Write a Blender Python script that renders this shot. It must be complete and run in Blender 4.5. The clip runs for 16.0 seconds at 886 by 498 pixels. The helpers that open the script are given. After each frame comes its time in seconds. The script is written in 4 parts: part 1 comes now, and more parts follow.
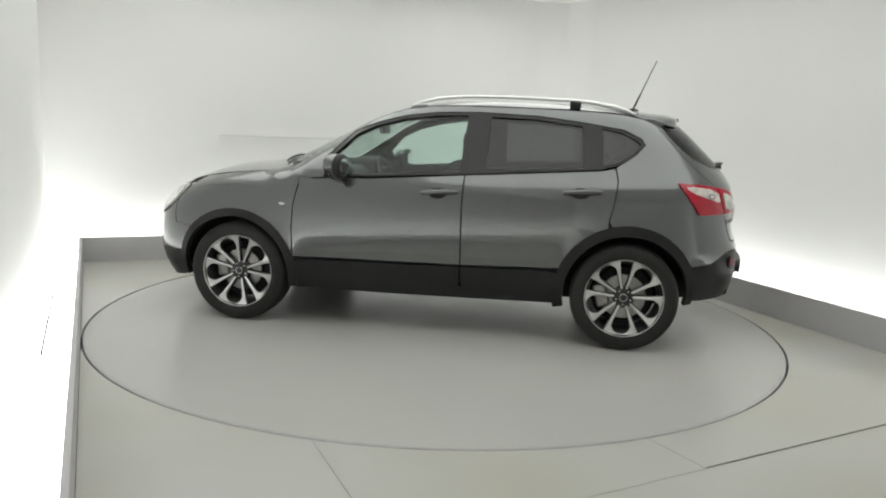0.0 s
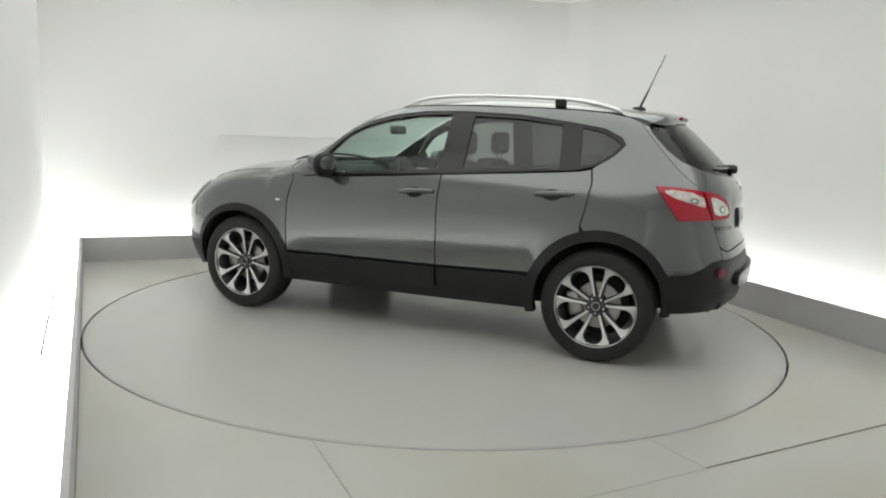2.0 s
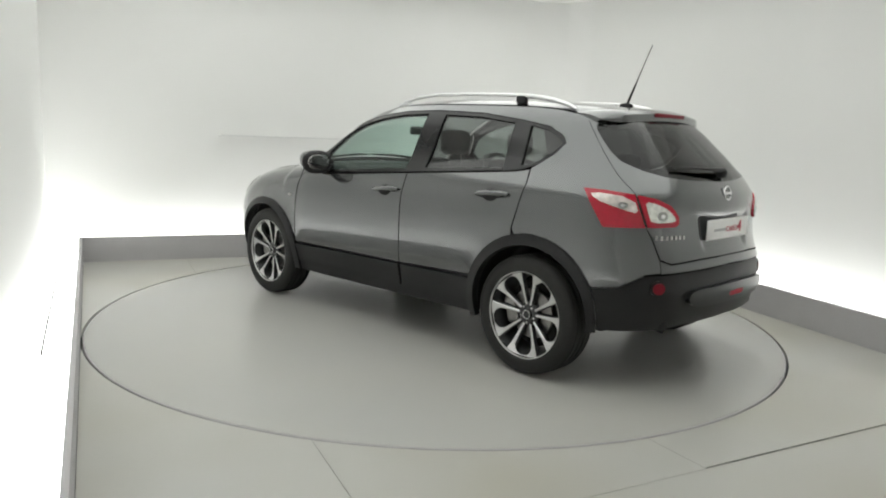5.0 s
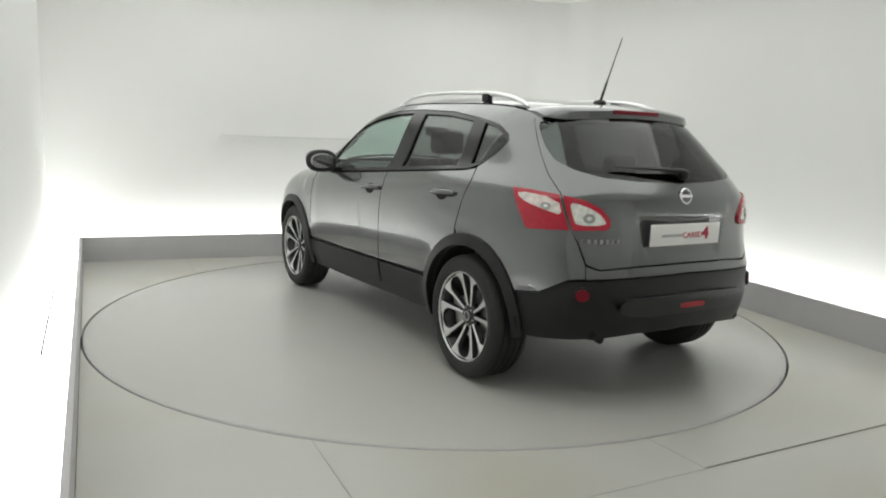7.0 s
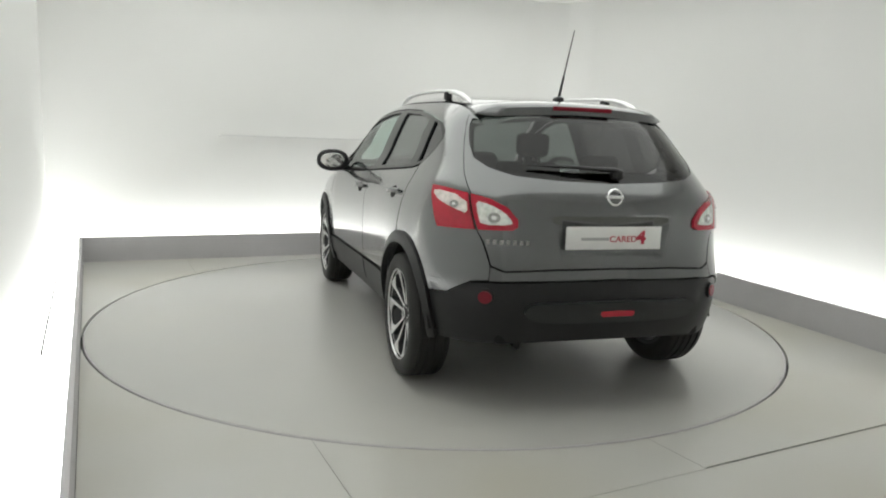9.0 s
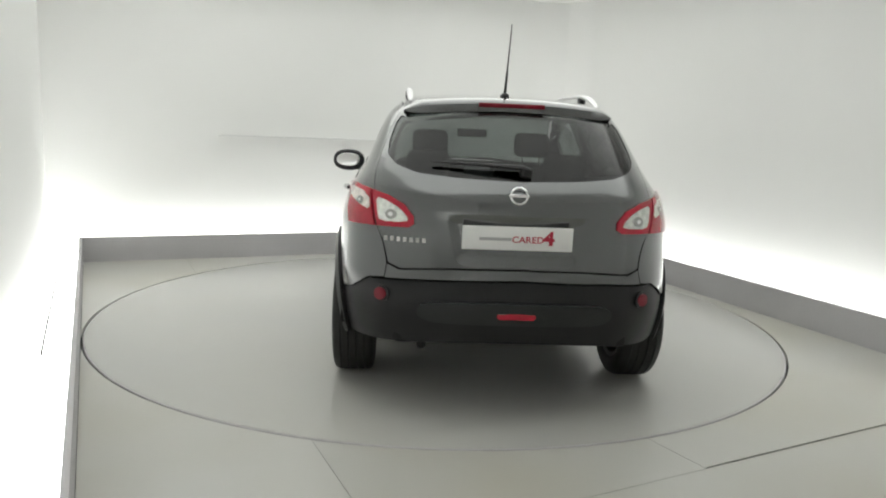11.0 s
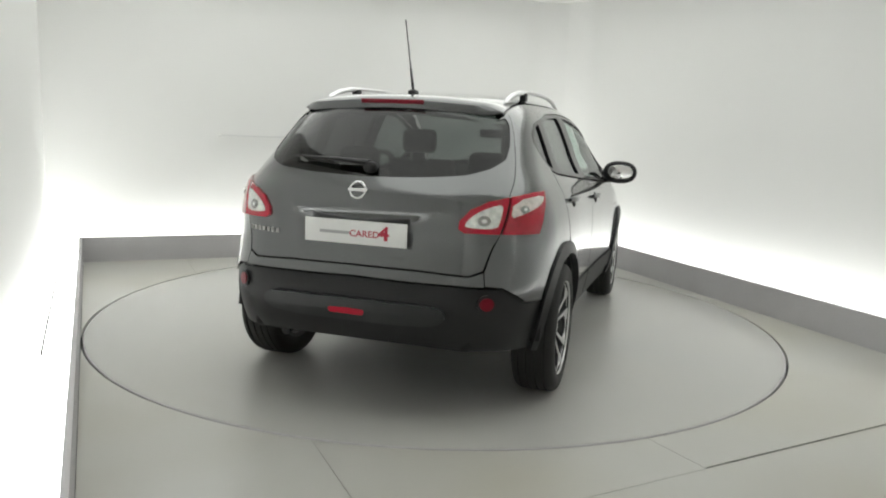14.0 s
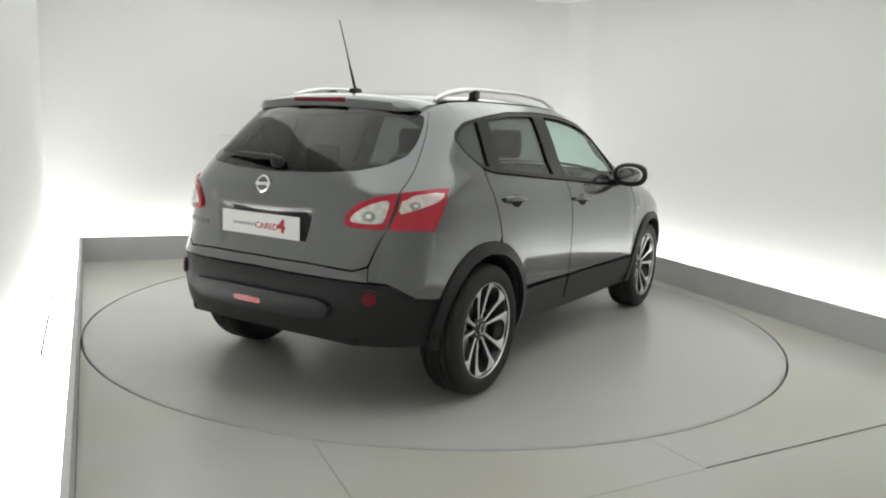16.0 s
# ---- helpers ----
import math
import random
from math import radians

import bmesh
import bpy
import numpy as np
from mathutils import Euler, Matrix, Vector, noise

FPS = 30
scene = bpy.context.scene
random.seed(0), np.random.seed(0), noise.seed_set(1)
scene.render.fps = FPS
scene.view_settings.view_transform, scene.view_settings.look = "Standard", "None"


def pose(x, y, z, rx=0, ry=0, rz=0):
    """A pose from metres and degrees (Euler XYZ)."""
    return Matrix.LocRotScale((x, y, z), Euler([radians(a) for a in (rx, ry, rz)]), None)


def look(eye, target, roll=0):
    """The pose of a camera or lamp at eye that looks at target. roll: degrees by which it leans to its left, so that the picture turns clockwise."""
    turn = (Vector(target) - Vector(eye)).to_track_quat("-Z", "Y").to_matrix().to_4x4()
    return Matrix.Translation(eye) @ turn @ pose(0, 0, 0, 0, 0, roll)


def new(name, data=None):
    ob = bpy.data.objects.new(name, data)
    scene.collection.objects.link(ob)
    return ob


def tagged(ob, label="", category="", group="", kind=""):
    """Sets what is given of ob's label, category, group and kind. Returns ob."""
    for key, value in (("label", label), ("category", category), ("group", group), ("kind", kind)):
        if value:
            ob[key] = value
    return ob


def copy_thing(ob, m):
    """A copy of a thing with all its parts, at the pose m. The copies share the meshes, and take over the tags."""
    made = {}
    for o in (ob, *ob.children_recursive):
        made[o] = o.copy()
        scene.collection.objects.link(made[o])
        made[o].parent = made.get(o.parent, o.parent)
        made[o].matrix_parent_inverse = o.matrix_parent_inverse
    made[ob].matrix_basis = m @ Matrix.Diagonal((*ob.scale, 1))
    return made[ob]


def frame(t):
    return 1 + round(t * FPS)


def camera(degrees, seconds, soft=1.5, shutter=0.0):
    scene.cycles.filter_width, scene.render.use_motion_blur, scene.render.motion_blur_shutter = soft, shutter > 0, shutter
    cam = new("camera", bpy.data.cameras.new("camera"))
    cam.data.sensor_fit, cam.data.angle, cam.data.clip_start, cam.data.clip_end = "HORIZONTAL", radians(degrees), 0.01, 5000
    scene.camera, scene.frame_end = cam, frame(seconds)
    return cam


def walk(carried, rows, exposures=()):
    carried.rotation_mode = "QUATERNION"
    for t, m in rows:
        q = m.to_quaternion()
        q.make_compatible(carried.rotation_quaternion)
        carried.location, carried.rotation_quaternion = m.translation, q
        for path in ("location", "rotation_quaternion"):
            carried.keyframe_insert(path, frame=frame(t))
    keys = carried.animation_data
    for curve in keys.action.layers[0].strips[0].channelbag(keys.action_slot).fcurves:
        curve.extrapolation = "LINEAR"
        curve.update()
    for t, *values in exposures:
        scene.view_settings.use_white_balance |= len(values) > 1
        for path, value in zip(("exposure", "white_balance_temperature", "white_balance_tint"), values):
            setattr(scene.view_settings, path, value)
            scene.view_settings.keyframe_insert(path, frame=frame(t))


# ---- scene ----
# ---------------------------------------------------------------- camera
cam = camera(62.79, 16.0, soft=2.0)
EYE = (0.0, -5.403, 1.362)
VIEW = Vector((0.00509, 0.98714, -0.15977))
AIM = tuple(Vector(EYE) + 5 * VIEW)
walk(cam, [(0.0, look(EYE, AIM, 2.271)), (16.0, look(EYE, AIM, 2.271))])

# ---------------------------------------------------------------- light
world = bpy.data.worlds.new("world")
world.use_nodes = True
scene.world = world
world.node_tree.nodes["Background"].inputs[0].default_value = (0.9, 0.95, 1.0, 1)
world.node_tree.nodes["Background"].inputs[1].default_value = 0.05
CEILING_GLOW = 1.10
STRIP_GLOW = 6.8
scene.view_settings.exposure = -0.19


# ---------------------------------------------------------------- materials
def material(name, colour, rough=0.5, metal=0.0, vary=0.08, scale=6.0, fine=120.0, bump=0.0, coat=0.0, glow=0.0, alpha=1.0, spec=0.5, trans=0.0, rough_vary=0.1, ior=1.45, second=None):
    m = bpy.data.materials.new(name)
    m.use_nodes = True
    nt = m.node_tree
    b = nt.nodes["Principled BSDF"]
    put = b.inputs
    put["Metallic"].default_value, put["Coat Weight"].default_value = metal, coat
    put["Coat Roughness"].default_value = 0.04
    put["Specular IOR Level"].default_value, put["Transmission Weight"].default_value, put["IOR"].default_value = spec, trans, ior
    put["Alpha"].default_value = alpha
    put["Base Color"].default_value = (*colour, 1)
    put["Roughness"].default_value = rough
    if glow:
        put["Emission Color"].default_value = (*colour, 1)
        put["Emission Strength"].default_value = glow
    if second and not vary:
        tc, wide, wr, two = (nt.nodes.new("ShaderNode" + k) for k in ("TexCoord", "TexNoise", "MapRange", "MixRGB"))
        wide.inputs["Scale"].default_value, wide.inputs["Detail"].default_value = scale, 2
        wr.inputs["From Min"].default_value, wr.inputs["From Max"].default_value = 0.3, 0.7
        two.inputs[1].default_value, two.inputs[2].default_value = (*colour, 1), (*second, 1)
        nt.links.new(tc.outputs["Object"], wide.inputs["Vector"])
        nt.links.new(wide.outputs["Fac"], wr.inputs["Value"])
        nt.links.new(wr.outputs[0], two.inputs[0])
        nt.links.new(two.outputs[0], put["Base Color"])
    if vary:
        tc = nt.nodes.new("ShaderNodeTexCoord")
        big, small = nt.nodes.new("ShaderNodeTexNoise"), nt.nodes.new("ShaderNodeTexNoise")
        big.inputs["Scale"].default_value, small.inputs["Scale"].default_value = scale, fine
        big.inputs["Detail"].default_value = 4
        small.inputs["Detail"].default_value = 2
        add = nt.nodes.new("ShaderNodeMath")
        add.operation = "MULTIPLY_ADD"
        add.inputs[1].default_value = 0.35
        ramp = nt.nodes.new("ShaderNodeMapRange")
        ramp.inputs["From Min"].default_value, ramp.inputs["From Max"].default_value = 0.4, 0.95
        ramp.inputs["To Min"].default_value, ramp.inputs["To Max"].default_value = 1 - vary, 1 + vary
        mix = nt.nodes.new("ShaderNodeVectorMath")
        mix.operation = "SCALE"
        mix.inputs[0].default_value = colour
        if second:
            wide = nt.nodes.new("ShaderNodeTexNoise")
            wide.inputs["Scale"].default_value, wide.inputs["Detail"].default_value = 0.55, 3
            wr = nt.nodes.new("ShaderNodeMapRange")
            wr.inputs["From Min"].default_value, wr.inputs["From Max"].default_value = 0.42, 0.68
            two = nt.nodes.new("ShaderNodeMix")
            two.data_type = "RGBA"
            two.inputs["A"].default_value, two.inputs["B"].default_value = (*colour, 1), (*second, 1)
            nt.links.new(tc.outputs["Object"], wide.inputs["Vector"])
            nt.links.new(wide.outputs["Fac"], wr.inputs["Value"])
            nt.links.new(wr.outputs[0], two.inputs["Factor"])
            nt.links.new(two.outputs["Result"], mix.inputs[0])
        for n in (big, small):
            nt.links.new(tc.outputs["Object"], n.inputs["Vector"])
        nt.links.new(small.outputs["Fac"], add.inputs[0])
        nt.links.new(big.outputs["Fac"], add.inputs[2])
        nt.links.new(add.outputs[0], ramp.inputs["Value"])
        nt.links.new(ramp.outputs[0], mix.inputs["Scale"])
        nt.links.new(mix.outputs[0], put["Base Color"])
        rr = nt.nodes.new("ShaderNodeMapRange")
        rr.inputs["From Min"].default_value, rr.inputs["From Max"].default_value = 0.4, 0.95
        rr.inputs["To Min"].default_value, rr.inputs["To Max"].default_value = rough * (1 - rough_vary), min(1, rough * (1 + rough_vary))
        nt.links.new(add.outputs[0], rr.inputs["Value"])
        nt.links.new(rr.outputs[0], put["Roughness"])
        if bump:
            bp = nt.nodes.new("ShaderNodeBump")
            bp.inputs["Strength"].default_value, bp.inputs["Distance"].default_value = bump, 0.002
            nt.links.new(small.outputs["Fac"], bp.inputs["Height"])
            nt.links.new(bp.outputs[0], put["Normal"])
    return m


def pane(name, tint, rough=0.0, clear=0.75, spec=1.0):
    """Thin glass: clear through, with a mirror's gloss that grows towards grazing."""
    m = bpy.data.materials.new(name)
    m.use_nodes = True
    nt = m.node_tree
    nt.nodes.remove(nt.nodes["Principled BSDF"])
    out = nt.nodes["Material Output"]
    tr, gl, mx, lw, pw, ma = (nt.nodes.new("ShaderNode" + k) for k in ("BsdfTransparent", "BsdfGlossy", "MixShader", "LayerWeight", "Math", "Math"))
    tr.inputs[0].default_value = (*[c * clear for c in tint], 1)
    gl.inputs["Roughness"].default_value = rough
    lw.inputs["Blend"].default_value = 0.5
    pw.operation, ma.operation = "POWER", "MULTIPLY_ADD"
    pw.inputs[1].default_value, ma.inputs[1].default_value, ma.inputs[2].default_value = 4.0, 0.9, 0.045 * spec
    nt.links.new(lw.outputs["Facing"], pw.inputs[0])
    nt.links.new(pw.outputs[0], ma.inputs[0])
    nt.links.new(ma.outputs[0], mx.inputs[0])
    nt.links.new(tr.outputs[0], mx.inputs[1])
    nt.links.new(gl.outputs[0], mx.inputs[2])
    nt.links.new(mx.outputs[0], out.inputs["Surface"])
    return m


M_WALL = material("white_wall_paint", (0.80, 0.80, 0.785), 0.6, vary=0.015, scale=0.7, fine=90, bump=0.03)
M_FLOOR = material("grey_floor_coating", (0.55, 0.55, 0.525), 0.28, second=(0.50, 0.485, 0.42), vary=0, scale=0.7)
M_DISC = material("turntable_coating", (0.51, 0.51, 0.49), 0.27, second=(0.53, 0.525, 0.49), vary=0, scale=0.8)
M_KERB = material("pale_grey_kerb_board", (0.5, 0.49, 0.5), 0.5, vary=0.06, scale=3, fine=60, bump=0.02)
M_LEDGE = material("pale_grey_ledge_paint", (0.70, 0.70, 0.69), 0.5, vary=0.02, scale=4)
M_CAP = material("white_kerb_cap", (0.8, 0.8, 0.79), 0.5, vary=0.02, scale=4)
M_DARK = material("dark_joint", (0.03, 0.03, 0.028), 0.8, vary=0.2)
M_GLOW_STRIP = material("luminous_strip", (0.985, 1.0, 0.975), 0.5, vary=0, glow=STRIP_GLOW)
M_GLOW_CEIL = material("luminous_ceiling_panel", (0.985, 1.0, 0.97), 0.5, vary=0, glow=CEILING_GLOW)
M_METAL_FRAME = material("white_lamp_frame", (0.7, 0.7, 0.7), 0.4, vary=0.03)
M_PAINT = material("grey_metallic_paint", (0.138, 0.143, 0.145), 0.22, metal=0.85, vary=0.05, scale=400, fine=1500, coat=1.0, rough_vary=0.0)
M_PAINT.node_tree.nodes["Principled BSDF"].inputs["Coat IOR"].default_value = 1.58
M_BLACK = material("black_textured_plastic", (0.011, 0.011, 0.012), 0.42, second=(0.014, 0.014, 0.015), vary=0, scale=9, spec=0.4)
M_SATIN = material("dark_grey_satin_plastic", (0.016, 0.017, 0.018), 0.32, second=(0.019, 0.020, 0.021), vary=0, scale=9)
M_GLOSSBLACK = material("gloss_black_trim", (0.016, 0.016, 0.017), 0.16, vary=0.1, scale=8)
M_UNDER = material("underbody_black", (0.012, 0.012, 0.012), 0.8, vary=0.2, scale=15)
M_TYRE = material("tyre_rubber", (0.021, 0.021, 0.020), 0.6, spec=0.4, vary=0.2, scale=14, fine=300, bump=0.1)
M_ALLOY = material("machined_alloy", (0.66, 0.66, 0.66), 0.30, metal=1.0, rough_vary=0.03, vary=0.05, scale=40)
M_ALLOY_DARK = material("dark_grey_alloy_paint", (0.06, 0.061, 0.063), 0.35, metal=0.5, vary=0.08, scale=40)
M_STEEL = material("brake_steel", (0.35, 0.34, 0.33), 0.35, metal=1.0, vary=0.15, scale=25)
M_CHROME = material("chrome", (0.85, 0.85, 0.86), 0.08, metal=1.0, vary=0.03, scale=20)
M_RAIL = material("satin_aluminium", (0.78, 0.78, 0.78), 0.36, metal=0.85, rough_vary=0.04, vary=0.04, scale=30)
M_RED = material("red_lamp_lens", (0.43, 0.008, 0.028), 0.12, vary=0.12, scale=35, fine=200, coat=0.6)
M_DEEP_RED = material("dark_red_lens", (0.17, 0.005, 0.015), 0.3, vary=0.15, scale=60, spec=0.3)
M_CLEAR = material("clear_lamp_lens", (0.78, 0.77, 0.74), 0.12, metal=0.35, vary=0.30, scale=38, fine=160, coat=0.7)
M_PINK = material("rose_tinted_lamp_lens", (0.78, 0.69, 0.66), 0.12, metal=0.3, vary=0.30, scale=30, fine=160, coat=0.7)
M_BULB = material("lamp_reflector", (0.45, 0.45, 0.44), 0.2, metal=0.8, vary=0.15, scale=60)
M_PLATE = material("white_plate", (0.80, 0.80, 0.79), 0.35, vary=0.03, scale=12)
M_PLATE_GREY = material("grey_lettering", (0.42, 0.42, 0.43), 0.4, vary=0)
M_PLATE_RED = material("red_lettering", (0.45, 0.02, 0.05), 0.4, vary=0)
M_CLOTH = material("dark_seat_cloth", (0.03, 0.03, 0.031), 0.85, vary=0.2, scale=30, fine=500, bump=0.2)
M_INNER = material("dark_cabin_plastic", (0.028, 0.028, 0.029), 0.6, vary=0.15, scale=20)
M_LINING = material("grey_headlining", (0.33, 0.33, 0.32), 0.9, vary=0.05, scale=20)
M_MIRROR = material("mirror_glass", (0.8, 0.8, 0.8), 0.02, metal=1.0, vary=0)
M_GLASS = pane("green_tinted_glass", (0.80, 0.93, 0.88), clear=0.92)
M_REAR_GLASS = pane("dark_rear_glass", (0.93, 0.96, 0.95), clear=0.17, spec=0.9)
M_PRIVACY = pane("dark_privacy_glass", (0.93, 0.96, 0.95), clear=0.25, spec=1.5)
M_QUARTER = pane("black_quarter_glass", (0.93, 0.96, 0.95), clear=0.13, spec=1.7)


# ---------------------------------------------------------------- mesh helpers
def link_mesh(name, bm, mat, parent=None, label="", smooth=True):
    me = bpy.data.meshes.new(name)
    bm.normal_update()
    for f in bm.faces:
        f.smooth = smooth
    bm.to_mesh(me)
    bm.free()
    for m in (mat if isinstance(mat, (list, tuple)) else [mat]):
        me.materials.append(m)
    ob = new(name, me)
    ob.parent = parent
    if label:
        tagged(ob, label)
    return ob


def part(name, bm, mat, parent, label="", smooth=True):
    return link_mesh(name, bm, mat, parent, label, smooth)


def sharpen(bm, degrees=35):
    bm.normal_update()
    lim = radians(degrees)
    for e in bm.edges:
        if len(e.link_faces) == 2 and e.calc_face_angle(0) > lim:
            e.smooth = False


def box(size, at=(0, 0, 0), bevel=0.0, m=None, bm=None):
    bm = bm or bmesh.new()
    r = bmesh.ops.create_cube(bm, size=1.0)
    vs = r["verts"]
    bmesh.ops.scale(bm, vec=size, verts=vs)
    if bevel:
        es = list({e for v in vs for e in v.link_edges})
        r = bmesh.ops.bevel(bm, geom=es, offset=bevel, segments=3, profile=0.5, affect="EDGES")
        vs = list({v for f in r["faces"] for v in f.verts} | {v for v in vs if v.is_valid})
    bmesh.ops.transform(bm, matrix=Matrix.Translation(at) @ (m or Matrix()), verts=vs)
    sharpen(bm, 50)
    return bm


def prism(points, z0, z1, bm=None):
    """An upright slab over a plan outline."""
    bm = bm or bmesh.new()
    lo = [bm.verts.new((x, y, z0)) for x, y in points]
    hi = [bm.verts.new((x, y, z1)) for x, y in points]
    n = len(points)
    bm.faces.new(lo[::-1])
    bm.faces.new(hi)
    for i in range(n):
        bm.faces.new((lo[i], lo[(i + 1) % n], hi[(i + 1) % n], hi[i]))
    bmesh.ops.recalc_face_normals(bm, faces=bm.faces)
    sharpen(bm, 30)
    return bm


def lathe(profile, n=64, bm=None, mats=None):
    """A ring turned about the y axis: profile of (radius, y)."""
    bm = bm or bmesh.new()
    rings = []
    for r, y in profile:
        rings.append([bm.verts.new((r * math.cos(2 * math.pi * i / n), y, r * math.sin(2 * math.pi * i / n))) for i in range(n)])
    for a, b in zip(rings, rings[1:]):
        for i in range(n):
            bm.faces.new((a[i], a[(i + 1) % n], b[(i + 1) % n], b[i]))
    bmesh.ops.remove_doubles(bm, verts=bm.verts, dist=1e-5)
    bmesh.ops.recalc_face_normals(bm, faces=bm.faces)
    sharpen(bm, 40)
    return bm


def tube(path, radius, n=10, bm=None, flat=1.0):
    """A closed rod along a path; radius may be a list."""
    bm = bm or bmesh.new()
    pts = [Vector(q) for q in path]
    rad = radius if isinstance(radius, (list, tuple)) else [radius] * len(pts)
    rings = []
    for i, q in enumerate(pts):
        d = (pts[min(i + 1, len(pts) - 1)] - pts[max(i - 1, 0)]).normalized()
        side = d.cross(Vector((0, 0, 1)))
        side = side.normalized() if side.length > 1e-4 else Vector((0, 1, 0))
        up = side.cross(d)
        rings.append([bm.verts.new(q + (side * math.cos(a) + up * math.sin(a) * flat) * rad[i]) for a in [2 * math.pi * k / n for k in range(n)]])
    for a, b in zip(rings, rings[1:]):
        for i in range(n):
            bm.faces.new((a[i], a[(i + 1) % n], b[(i + 1) % n], b[i]))
    bm.faces.new(rings[0][::-1])
    bm.faces.new(rings[-1])
    bmesh.ops.recalc_face_normals(bm, faces=bm.faces)
    sharpen(bm, 50)
    return bm


# ---------------------------------------------------------------- the studio room
BACK_L, BACK_R = Vector((-3.385, 1.400)), Vector((1.390, 3.526))
ALONG_L, ALONG_R = Vector((0.4345, -0.9007)), Vector((0.363, -0.932))
OUT_L, OUT_R, OUT_B = Vector((-0.9007, -0.4345)), Vector((0.932, 0.363)), Vector((-0.4067, 0.9135))
LENGTH, TROUGH, KERB_H, KERB_T, ROOM_H = 8.8, 0.30, 0.235, 0.026, 2.95


def meet(p, u, q, v):
    """Where the plan lines p + a u and q + b v meet."""
    d = u.x * v.y - u.y * v.x
    a = ((q.x - p.x) * v.y - (q.y - p.y) * v.x) / d
    return p + a * u


def room_line(offset):
    """The kerb's U-shaped plan line, moved outwards."""
    al, ar = BACK_L + OUT_L * offset, BACK_R + OUT_R * offset
    b = BACK_L + OUT_B * offset
    ub = (BACK_R - BACK_L).normalized()
    cl, cr = meet(al, ALONG_L, b, ub), meet(ar, ALONG_R, b, ub)
    return cl + ALONG_L * LENGTH, cl, cr, cr + ALONG_R * LENGTH


def fillet(a, c, b, r, n=14):
    """Corner c between a and b, rounded."""
    u, v = (a - c).normalized(), (b - c).normalized()
    ang = u.angle(v)
    t = r / math.tan(ang / 2)
    o = c + (u + v).normalized() * (r / math.sin(ang / 2))
    p, q = c + u * t - o, c + v * t - o
    s = math.atan2(p.y, p.x)
    e = math.atan2(q.y, q.x)
    d = (e - s + math.pi) % (2 * math.pi) - math.pi
    return [o + Vector((math.cos(s + d * i / n), math.sin(s + d * i / n))) * r for i in range(n + 1)]


def band(inner, outer, z0, z1):
    return prism([tuple(q) for q in inner] + [tuple(q) for q in reversed(outer)], z0, z1)


k0, k1 = room_line(0.0), room_line(KERB_T)
w0, w1 = room_line(TROUGH), room_line(TROUGH + 0.12)
names = ("left", "back", "right")
for i, side in enumerate(names):
    bm = band(k0[i:i + 2], k1[i:i + 2], 0.0, KERB_H)
    tagged(link_mesh("kerb_" + side, bm, M_KERB, smooth=False), "low pale grey board edging the floor in front of a light trough", "kerb", kind="structure")
corner = fillet(w0[1], w0[2], w0[3], 0.55)
corner_out = fillet(w1[1], w1[2], w1[3], 0.67)
tagged(link_mesh("wall_left", band(w0[0:2], w1[0:2], 0, ROOM_H), M_WALL, smooth=False), "plain white studio wall beside the turntable", "wall", kind="structure")
tagged(link_mesh("wall_back", band([w0[1]] + corner[:8], [w1[1]] + corner_out[:8], 0, ROOM_H), M_WALL), "plain white studio wall washed with light from below", "wall", kind="structure")
tagged(link_mesh("wall_right", band(corner[7:] + [w0[3]], corner_out[7:] + [w1[3]], 0, ROOM_H), M_WALL), "plain white studio wall curving into the back wall", "wall", kind="structure")
front_a, front_b = w0[0], w0[3]
out = (ALONG_L + ALONG_R).normalized() * 0.12
tagged(link_mesh("wall_front", prism([tuple(front_a), tuple(front_b), tuple(front_b + out), tuple(front_a + out)], 0, ROOM_H), M_WALL, smooth=False), "plain white studio wall opposite the back wall", "wall", kind="structure")
tagged(link_mesh("ceiling", prism([tuple(w1[0] + out), tuple(w1[1]), tuple(w1[2]), tuple(w1[3] + out)], ROOM_H, ROOM_H + 0.1), M_WALL, smooth=False), "plain white studio ceiling", "ceiling", kind="structure")

# luminous strips in the trough between kerb and wall
s0, s1 = room_line(0.034), room_line(0.184)
r0, r1 = room_line(0.196), room_line(0.29)
for i, side in enumerate(names):
    lamp = tagged(new("light_trough"), "white luminous strip lying in the trough behind the kerb", "light strip", "light strips round the floor")
    part("diffuser", band(s0[i:i + 2], s1[i:i + 2], 0.004, 0.05), M_GLOW_STRIP, lamp, smooth=False)
    part("diffuser", band(r0[i:i + 2], r1[i:i + 2], 0.004, 0.05), M_GLOW_STRIP, lamp, smooth=False)
    if side == "left":
        a, b = BACK_L + OUT_L * .1845 + ALONG_L * .05, BACK_L + OUT_L * .1955 + ALONG_L * .05
        run = ALONG_L * 3.1
        part("channel_seam", prism([tuple(a), tuple(a + run), tuple(b + run), tuple(b)], 0.004, 0.058), M_DARK, lamp, "thin dark seam between two diffusers", smooth=False)

# thin ledge on the back wall
ub = (BACK_R - BACK_L).normalized()
pa = meet(Vector((-2.29, 2.12)), OUT_B, w0[1], ub)
pb = pa + ub * 1.9
inn = OUT_B * -0.13
bm = prism([tuple(pa), tuple(pb), tuple(pb + inn), tuple(pa + inn)], 1.228, 1.242)
tagged(link_mesh("wall_ledge", bm, M_LEDGE, smooth=False), "thin pale grey ledge running along the back wall", "ledge")

